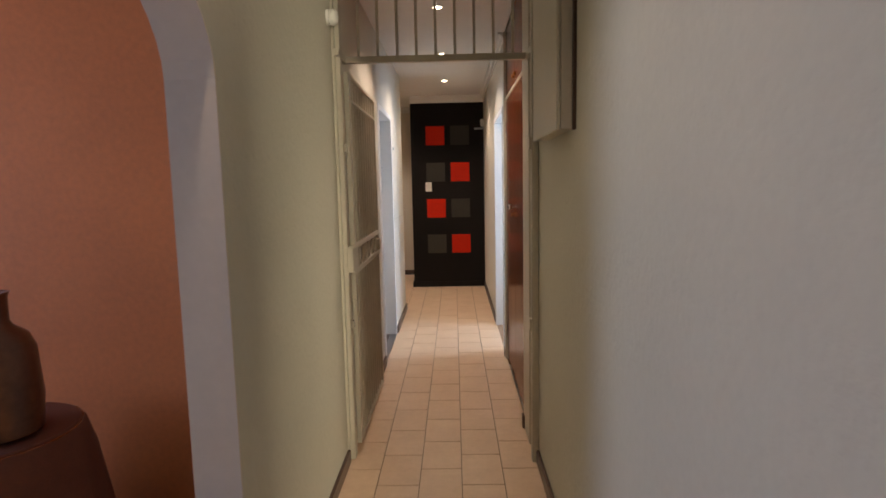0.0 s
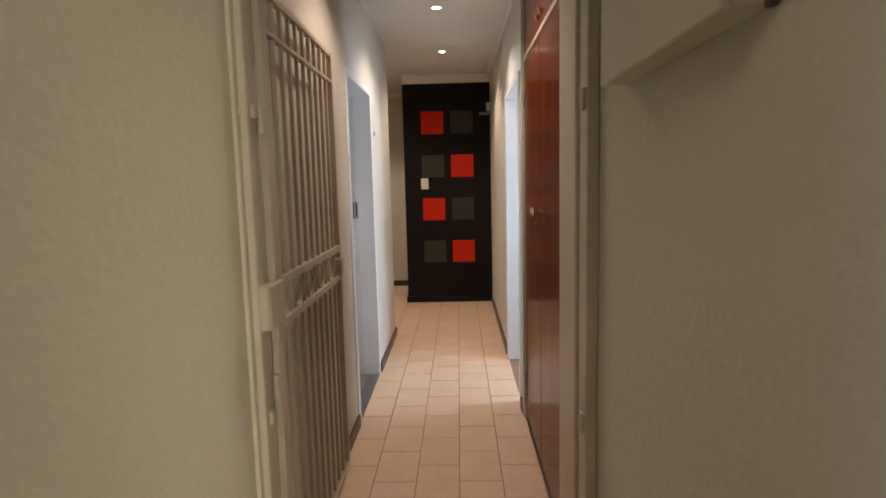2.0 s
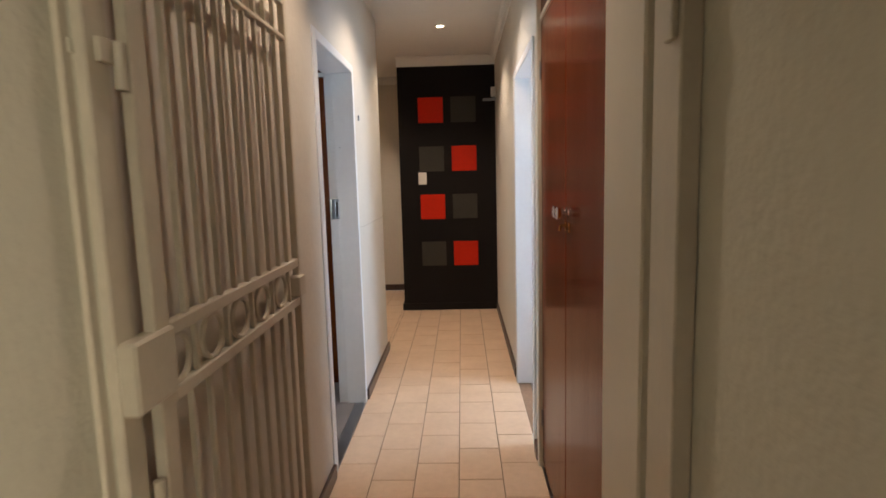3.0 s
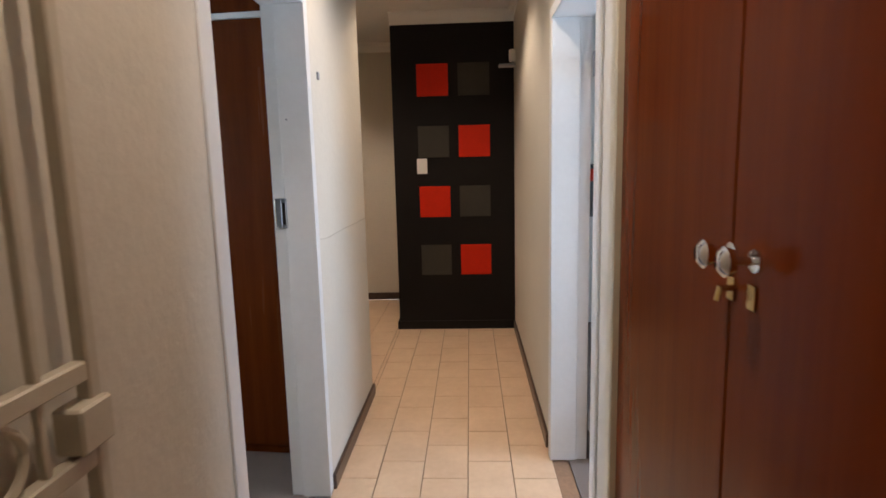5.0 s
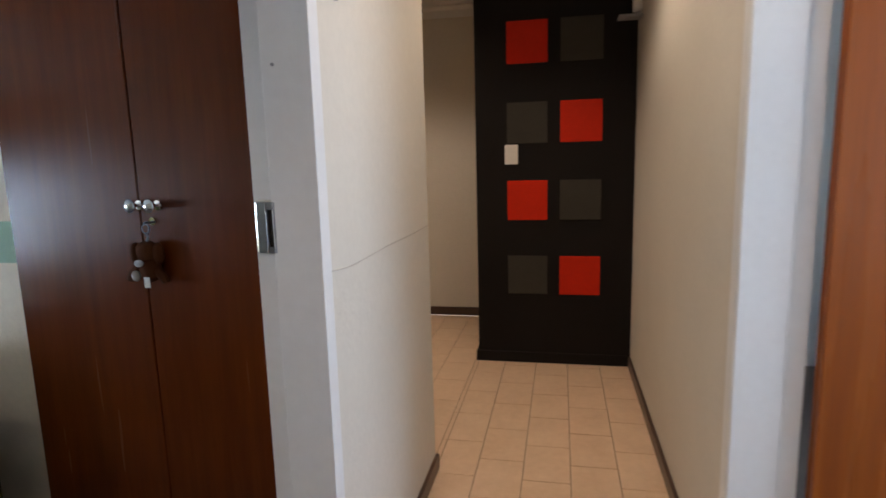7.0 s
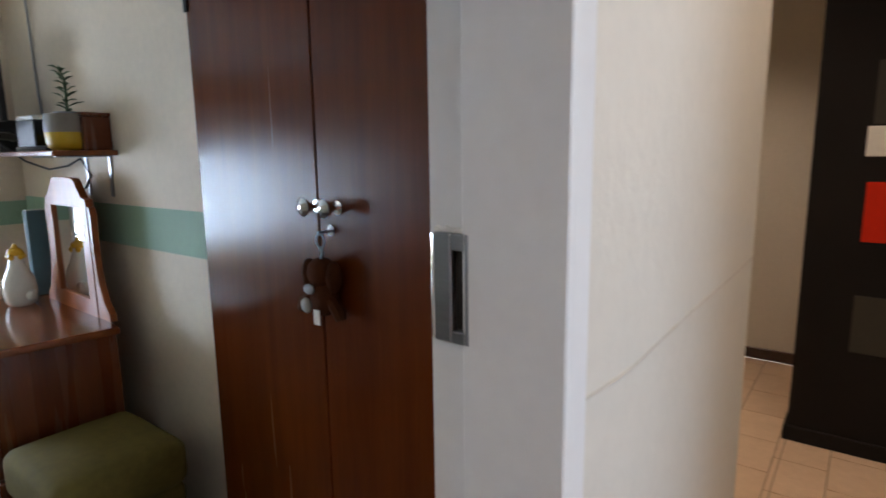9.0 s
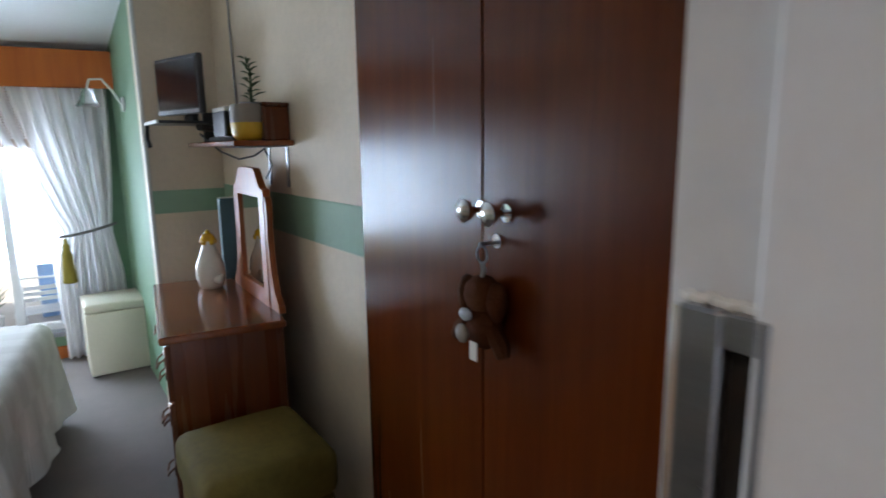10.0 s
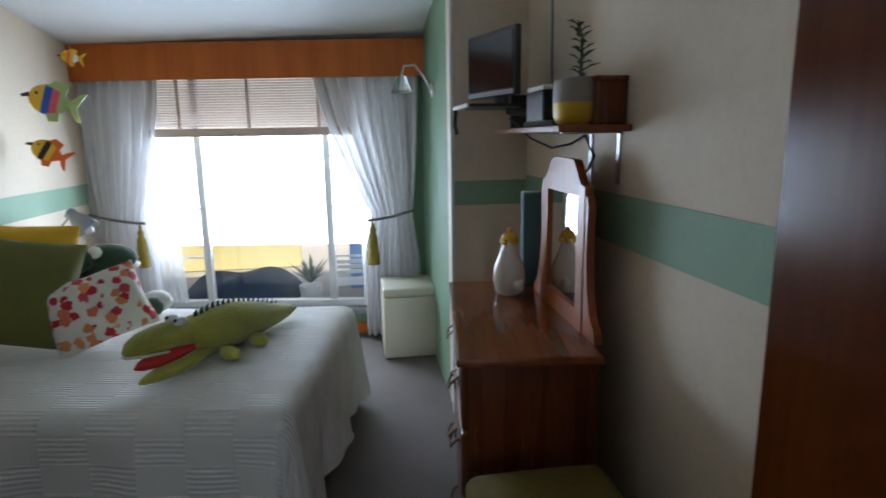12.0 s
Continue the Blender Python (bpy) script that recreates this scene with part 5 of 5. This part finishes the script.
def bed():
    b = thing("bed", "wide single bed under a cream woven bedspread", "bed", (BX, BY + 0.06, 0), -10)
    part("base", box(-0.59, 0.59, -0.80, 0.73, 0.14, 0.32, 0.01), M["cream"], b)
    part("mattress", box(-0.595, 0.595, -0.80, 0.735, 0.322, 0.535, 0.05, 4), M["plushwhite"], b, smooth=True)
    for sx in (-1, 1):
        for sy in (-1, 1):
            part("leg", lathe([(0.022, 0.0), (0.028, 0.138)], 12, 0.52 * sx, 0.68 * sy), M["skirt"], b)
    hx, hy, r = 0.60, 0.745, 0.07
    hang = 0.44
    rn = random.Random(7)
    ph = [rn.random() * 6.28 for _ in range(8)]

    def f(u, v):
        px, py = (u - 0.5) * 2 * (hx + hang), -0.80 + v * (0.80 + hy + hang)
        ex, ey = max(-hx + r, min(hx - r, px)), min(hy - r, py)
        dx, dy = px - ex, py - ey
        d = math.hypot(dx, dy)
        top = 0.552 + 0.006 * math.sin(7 * px + ph[0]) * math.sin(5 * py + ph[1]) - 0.010 * (px / hx) ** 2
        if d < 1e-6:
            return (px, py, top)
        nx, ny = dx / d, dy / d
        arc = r * math.pi / 2
        if d < arc:
            a = d / r
            return (ex + nx * r * math.sin(a), ey + ny * r * math.sin(a), top - r * (1 - math.cos(a)))
        k = min(d - arc, 0.385)
        s = px * (abs(ny) > 0.5) + py * (abs(nx) >= 0.5) + 0.5 * math.atan2(ny, nx)
        fold = (0.030 * math.sin(13 * s + ph[2]) + 0.016 * math.sin(29 * s + ph[3])) * (k / 0.385)
        out = r + 0.05 * k + 0.8 * fold
        return (ex + nx * out, ey + ny * out, top - r - k)
    part("bedspread", sheet(f, 120, 130, uv=lambda u, v: (u * 2.08, v * 2.04)), M["spread"], b, "cream spread with ribbed woven squares", True, 0.006)
    return b


bed()


def pillow(name, label, place, size, tilt, turn, material, lean=0.0):
    p = new(name)
    p.matrix_world = pose(*place, tilt, lean, turn)
    tagged(p, label, "cushion")
    w, h, t = size

    def half(sgn):
        def f(u, v):
            x, y = u * 2 - 1, v * 2 - 1
            puff = (max(0.0, 1 - abs(x) ** 3.2) * max(0.0, 1 - abs(y) ** 3.2)) ** 0.55
            pin = 1 - 0.07 * (x * x * (1 - y * y) * 0 + (1 - abs(x)) * y * y + (1 - abs(y)) * x * x)
            return (x * w / 2 * pin, y * h / 2 * pin, sgn * t / 2 * puff + 0.004 * math.sin(9 * x + 4 * y) * puff)
        return f
    bm = sheet(half(1), 26, 26)
    sheet(half(-1), 26, 26, bm)
    bmesh.ops.remove_doubles(bm, verts=bm.verts[:], dist=0.0008)
    part("cover", bm, material, p, smooth=True)
    return p


pillow("yellow_cushion", "mustard yellow cushion standing at the bed head", (-3.36, 3.64, 0.82), (0.46, 0.44, 0.13), 74, 112, M["yellowcloth"], 8)
pillow("green_cushion", "olive green cushion leaning at the bed head", (-3.14, 3.74, 0.80), (0.46, 0.44, 0.16), 66, 112, M["greencloth"], 14)
pillow("butterfly_cushion", "white cushion with red butterfly print", (-3.18, 4.03, 0.705), (0.37, 0.30, 0.14), 56, 118, M["butterfly"], -14)


def crocodile():
    c = thing("plush_crocodile", "lime green knitted plush crocodile lying on the bed", "soft toy", (-2.93, 4.475, 0.552), 0)
    bm = sweep(bmesh.new(), [(0.05, -0.035, 0.085), (0.015, -0.01, 0.092), (-0.06, 0.045, 0.094), (-0.14, 0.10, 0.092), (-0.22, 0.148, 0.080), (-0.29, 0.19, 0.066), (-0.37, 0.235, 0.052), (-0.44, 0.27, 0.042), (-0.51, 0.303, 0.034)],
               [0.060, 0.082, 0.090, 0.086, 0.074, 0.060, 0.044, 0.028, 0.006], 22)
    part("body", bm, M["croc"], c, "ribbed lime knit", True)
    part("upper_jaw", sweep(bmesh.new(), [(-0.02, 0.01, 0.112), (0.035, -0.05, 0.118), (0.080, -0.115, 0.116), (0.115, -0.165, 0.106), (0.138, -0.197, 0.096), (0.150, -0.213, 0.090)], [0.066, 0.078, 0.076, 0.064, 0.042, 0.010], 22, 0.66), M["croc"], c, smooth=True)
    part("lower_jaw", sweep(bmesh.new(), [(0.02, 0.02, 0.055), (0.09, -0.015, 0.040), (0.155, -0.058, 0.028), (0.205, -0.10, 0.022), (0.232, -0.125, 0.018), (0.242, -0.136, 0.016)], [0.052, 0.054, 0.046, 0.034, 0.020, 0.006], 18, 0.5), M["croc"], c, smooth=True)
    part("mouth", sweep(bmesh.new(), [(0.045, -0.020, 0.078), (0.095, -0.065, 0.068), (0.140, -0.112, 0.058), (0.172, -0.150, 0.050), (0.185, -0.168, 0.046)], [0.046, 0.054, 0.047, 0.028, 0.006], 16, 0.52), M["mouth"], c, "red felt mouth", True)
    part("lip", sweep(bmesh.new(), [(0.100, -0.020, 0.066), (0.140, -0.072, 0.084), (0.168, -0.135, 0.084), (0.172, -0.190, 0.082), (0.154, -0.215, 0.082)], [0.004, 0.006, 0.006, 0.006, 0.003], 8), M["croclight"], c, "pale stitched lip", True)
    for ex, ey in ((0.022, -0.082), (0.066, -0.040)):
        e = part("eye", ball(bmesh.new(), (ex, ey, 0.170), 0.021, 1.15, 1.15, 0.85), M["plushwhite"], c, "white eye", True)
        part("pupil", ball(bmesh.new(), (ex + 0.014, ey - 0.010, 0.178), 0.008), M["blackplastic"], e, smooth=True)
    for k in range(17):
        t = k / 16
        px = 0.01 - 0.37 * t
        p = Vector((px, 0.0 + 0.235 * t, float(np.interp(-px, [-0.015, 0.06, 0.14, 0.22, 0.29, 0.37], [0.174, 0.184, 0.178, 0.154, 0.126, 0.096])) + 0.004))
        s = 0.017 * (1 - 0.4 * t)
        part("spike", sweep(bmesh.new(), [p + Vector((0, 0, -0.012)), p + Vector((0, 0, s * 0.4)), p + Vector((-0.006, 0.004, s * 1.1))], [s, s * 0.75, 0.003], 8, 0.5), M["crocdark"], c, "dark green felt spike", True)
    for a, b in (((0.010, 0.085, 0.040), (0.050, 0.128, 0.026)), ((-0.130, 0.165, 0.036), (-0.095, 0.206, 0.024)), ((-0.10, 0.0, 0.05), (-0.16, -0.01, 0.02)), ((-0.24, 0.09, 0.04), (-0.29, 0.08, 0.02))):
        a, b = Vector(a), Vector(b)
        d = (b - a).normalized()
        part("leg", sweep(bmesh.new(), [a, a.lerp(b, 0.35), a.lerp(b, 0.75), b, b + d * 0.022, b + d * 0.034], [0.016, 0.030, 0.036, 0.034, 0.020, 0.004], 14, 0.68), M["croc"], c, smooth=True)
    return c


crocodile()

pg = thing("plush_frog", "dark green plush toy with a white face by the cushions", "soft toy", (-3.55, 3.86, 0.552), 95)
bm = ball(bmesh.new(), (0, 0, 0.13), 0.14, 1.0, 0.9, 0.95)
ball(bm, (0.05, 0.05, 0.27), 0.105, 1.35, 0.95, 0.72)
ball(bm, (-0.02, -0.06, 0.29), 0.055, 1, 1, 1.0)
part("body", bm, M["plushgreen"], pg, smooth=True)
part("face", ball(bmesh.new(), (0.075, 0.066, 0.236), 0.088, 1.35, 0.95, 0.40), M["plushwhite"], pg, "white muzzle", True)
part("eye", ball(bmesh.new(), (0.035, -0.035, 0.32), 0.03), M["plushwhite"], pg, smooth=True)
pw = thing("plush_turtle", "small white and green plush toy on the bed", "soft toy", (-3.60, 4.11, 0.552), 60)
part("body", ball(bmesh.new(), (0, 0, 0.055), 0.07, 1.1, 1.0, 0.78), M["plushwhite"], pw, smooth=True)
part("head", ball(bmesh.new(), (0.05, -0.065, 0.05), 0.052, 0.9, 0.9, 0.9), M["plushgreen"], pw, "dark green head", True)

lp = thing("desk_lamp", "silver adjustable desk lamp beyond the bed", "desk lamp", (-4.12, 3.55, 0), 60)
bt = thing("bedside_table", "plain pine bedside table beyond the bed", "bedside table", (-4.12, 3.55, 0))
part("top", box(-0.2, 0.2, -0.17, 0.17, 0.48, 0.51, 0.004), M["dresswood"], bt)
for sx in (-1, 1):
    for sy in (-1, 1):
        part("leg", box(sx * 0.17 - 0.018, sx * 0.17 + 0.018, sy * 0.14 - 0.018, sy * 0.14 + 0.018, 0.002, 0.479), M["dressfront"], bt)
part("foot", lathe([(0.075, 0.511), (0.072, 0.528), (0.012, 0.535)], 20), M["steel"], lp, smooth=True)
part("stem", sweep(bmesh.new(), [(0, 0, 0.53), (-0.05, -0.02, 0.70), (-0.075, -0.03, 0.84), (-0.06, -0.02, 0.92), (-0.02, 0.0, 0.965)], 0.005, 8), M["steel"], lp, smooth=True)
part("hinge", sweep(bmesh.new(), [(-0.03, -0.014, 0.972), (-0.03, 0.014, 0.972)], 0.012, 12), M["steel"], lp, smooth=True)
part("shade", sweep(bmesh.new(), [(-0.025, 0.0, 1.005), (-0.02, 0.003, 0.998), (-0.005, 0.010, 0.972), (0.020, 0.022, 0.945), (0.046, 0.034, 0.915), (0.060, 0.041, 0.895)], [0.014, 0.026, 0.030, 0.046, 0.058, 0.062], 20), M["steel"], lp, "silver metal shade", True)
part("bulb", ball(bmesh.new(), (0.060, 0.041, 0.892), 0.026), M["whiteplastic"], lp, "white unlit bulb", True)


def fish(place, turn, pitch, size, head, band_a, band_b, tail, fins, label):
    """A painted wooden fish that hangs on a thread from the ceiling."""
    f = thing("fish_decoration", label, "hanging decoration", place, turn, "painted fish")
    s = size
    tip = Matrix.Rotation(radians(pitch), 4, "Y")
    prof = [(-0.50, 0.04), (-0.45, 0.16), (-0.36, 0.26), (-0.22, 0.33), (-0.05, 0.345), (0.12, 0.29), (0.26, 0.18), (0.36, 0.09)]

    def cut(x0, x1):
        xs = [x0] + [x for x, r in prof if x0 < x < x1] + [x1]
        rs = [next(ra + (rb - ra) * (x - xa) / (xb - xa) for (xa, ra), (xb, rb) in zip(prof, prof[1:]) if xa <= x <= xb) for x in xs]
        return sweep(bmesh.new(), [(x * s, 0, 0) for x in xs], [r * s for r in rs], 20, 1.0), s
    for nm, x0, x1, mt in (("head", -0.5, -0.20, head), ("stripe", -0.20, -0.04, band_a), ("stripe", -0.04, 0.12, band_b), ("rear", 0.12, 0.36, tail)):
        bm, _ = cut(x0, x1)
        for v in bm.verts:
            v.co.y *= 0.16
        bm.transform(tip)
        part(nm, bm, M[mt], f, smooth=True)
    for nm, pts, w in (("tail", [(0.30, 0.02), (0.42, 0.20), (0.56, 0.34), (0.66, 0.36), (0.56, 0.16), (0.50, 0.0), (0.56, -0.14), (0.64, -0.34), (0.54, -0.30), (0.42, -0.16)], 0.03), ("top_fin", [(-0.18, 0.30), (-0.02, 0.48), (0.26, 0.42), (0.22, 0.18)], 0.025), ("lower_fin", [(-0.10, -0.30), (0.0, -0.48), (0.20, -0.42), (0.18, -0.22)], 0.025)):
        bm = bmesh.new()
        a = [bm.verts.new((x * s, -w * s, z * s)) for x, z in pts]
        b = [bm.verts.new((x * s, w * s, z * s)) for x, z in pts]
        bm.faces.new(a)
        bm.faces.new(b[::-1])
        for i in range(len(pts)):
            j = (i + 1) % len(pts)
            bm.faces.new((a[i], a[j], b[j], b[i]))
        bm.transform(tip)
        part(nm, bm, M[fins], f)
    bm = sweep(bmesh.new(), [(-0.48 * s, 0, 0.02 * s), (-0.64 * s, 0, -0.06 * s)], [0.06 * s, 0.03 * s], 8)
    bm.transform(tip)
    part("beak", bm, M["blackplastic"], f, smooth=True)
    for side in (-1, 1):
        bm = ball(bmesh.new(), (-0.34 * s, side * 0.046 * s, 0.09 * s), 0.035 * s, 1, 0.4, 1)
        bm.transform(tip)
        part("eye", bm, M["blackplastic"], f, smooth=True)
    top = 1.985 + 0.153 * (place[0] + 4.66) - place[2]
    part("thread", sweep(bmesh.new(), [(-0.02 * s, 0, 0.33 * s), (-0.02 * s, 0, top)], 0.0008, 4), M["whiteplastic"], f)
    return f


fish((-4.10, 3.545, 1.575), 96, 18, 0.225, "fishyellow", "fishblue", "fishpink", "fishgreen", "fishgreen", "yellow, blue and pink painted fish on a thread")
fish((-4.10, 3.49, 1.315), 104, 32, 0.165, "fishyellow", "blackplastic", "fishyellow", "fishorange", "fishorange", "orange fish with black and yellow stripes on a thread")
fish((-4.38, 3.54, 1.83), 100, 12, 0.105, "fishyellow", "fishorange", "fishyellow", "whiteplastic", "fishyellow", "small yellow and orange fish near the pelmet")

# ---- outside the window ----
# Low dark blue mound; what it covers is not known.
cv = thing("covered_barbecue", "dark blue covered shape standing in the garden", "garden cover", (-6.2, 3.98, -0.14))


def hump(u, v):
    x, y = (u - 0.5) * 1.0, (v - 0.5) * 1.05
    e = max(0.0, 1 - (2 * (u - 0.5)) ** 4) * max(0.0, 1 - (2 * (v - 0.5)) ** 4)
    return (x, y, 0.27 * e ** 0.6 + 0.03 * math.sin(9 * y + 4 * x) * e)


part("cover", sheet(hump, 30, 40), M["tarp"], cv, smooth=True)
bn = thing("garden_bench", "white slatted garden bench outside the window", "bench", (-6.1, 5.05, -0.14))
bn.scale = (0.8, 0.55, 0.42)
for k in range(4):
    part("seat_slat", box(-0.2 + 0.1 * k, -0.12 + 0.1 * k, -0.45, 0.45, 0.40, 0.425, 0.003), M["white"], bn)
for k in range(3):
    part("back_slat", box(-0.24, -0.215, -0.45, 0.45, 0.50 + 0.12 * k, 0.58 + 0.12 * k, 0.003), M["white"], bn)
for sx in (-0.23, 0.17):
    for sy in (-0.42, 0.42):
        part("leg", box(sx - 0.02, sx + 0.02, sy - 0.02, sy + 0.02, 0.0, 0.82 if sx < 0 else 0.40), M["white"], bn)
bp = thing("garden_bush", "small spiky plant in the garden", "plant", (-6.1, 4.62, -0.14))
rnd = random.Random(9)
part("pot", lathe([(0.09, 0.0), (0.11, 0.16)], 18), M["renderwhite"], bp)
for k in range(40):
    a, L = rnd.random() * 6.28, 0.17 + 0.12 * rnd.random()
    el = 0.5 + rnd.random()
    part("leaf", sweep(bmesh.new(), [(0, 0, 0.18), (0.5 * L * math.cos(a) * math.cos(el), 0.5 * L * math.sin(a) * math.cos(el), 0.18 + 0.6 * L * math.sin(el)), (L * math.cos(a) * math.cos(el), L * math.sin(a) * math.cos(el), 0.18 + L * math.sin(el))], [0.008, 0.014, 0.002], 5, 0.4), M["leaf"], bp)
# Made-up block for an unidentified blue upright panel.
sd = thing("garden_bin", "tall narrow blue upright shape behind the bench", "bin", (-6.6, 5.05, -0.14))
part("body", box(-0.10, 0.10, -0.065, 0.065, 0.0, 0.64, 0.012, 2), M["paleblue"], sd)
part("lid", box(-0.11, 0.11, -0.072, 0.072, 0.6405, 0.70, 0.012, 2), M["paleblue"], sd)

# ---- floor tiles ----
TW, TL, JOINT = 0.205, 0.305, 0.0035


def tile_mesh(w, l):
    bm = box(-w / 2, w / 2, -l / 2, l / 2, -0.005, 0.0, 0.0)
    top = [v for v in bm.verts if v.co.z > -0.001]
    for v in top:
        v.co.x -= math.copysign(0.0012, v.co.x)
        v.co.y -= math.copysign(0.0012, v.co.y)
    me = bpy.data.meshes.new("tile")
    bm.to_mesh(me)
    bm.free()
    me.materials.append(M["tile"])
    return me


shapes = {}


def lay_tile(x0, x1, y0, y1):
    if x1 - x0 < 0.02 or y1 - y0 < 0.02:
        return
    key = (round(x1 - x0, 3), round(y1 - y0, 3))
    if key not in shapes:
        shapes[key] = tile_mesh(x1 - x0 - JOINT, y1 - y0 - JOINT)
    t = new("tile", shapes[key])
    t.parent = floor
    t.location = ((x0 + x1) / 2, (y0 + y1) / 2, -0.0008 * random.random())


for c in range(-16, 4):
    x0, x1 = 0.12 + TW * c, 0.12 + TW * (c + 1)
    shift = 6.40 if c % 2 == 0 else 6.55
    for r in range(-21, 10):
        y0, y1 = shift + TL * r, shift + TL * (r + 1)
        if x1 > XL + 0.02:
            xa, xb = max(x0, XL), min(x1, XR)
            yb = min(y1, 7.85)
            if y0 < 7.85 and y1 > 0.35:
                lay_tile(xa, xb, y0, yb)
        if x0 < XL and x0 > -1.35:
            xb = min(x1, XL)
            ya, yb = max(y0, 6.445), min(y1, 8.934)
            if yb > ya:
                lay_tile(max(x0, -1.35), xb, ya, yb)
far_tiles = part("far_tiles", box(-3.2, -1.355, 6.45, 8.93, -0.005, -0.001), M["tile"], floor)
tagged(far_tiles, kind="stuff")
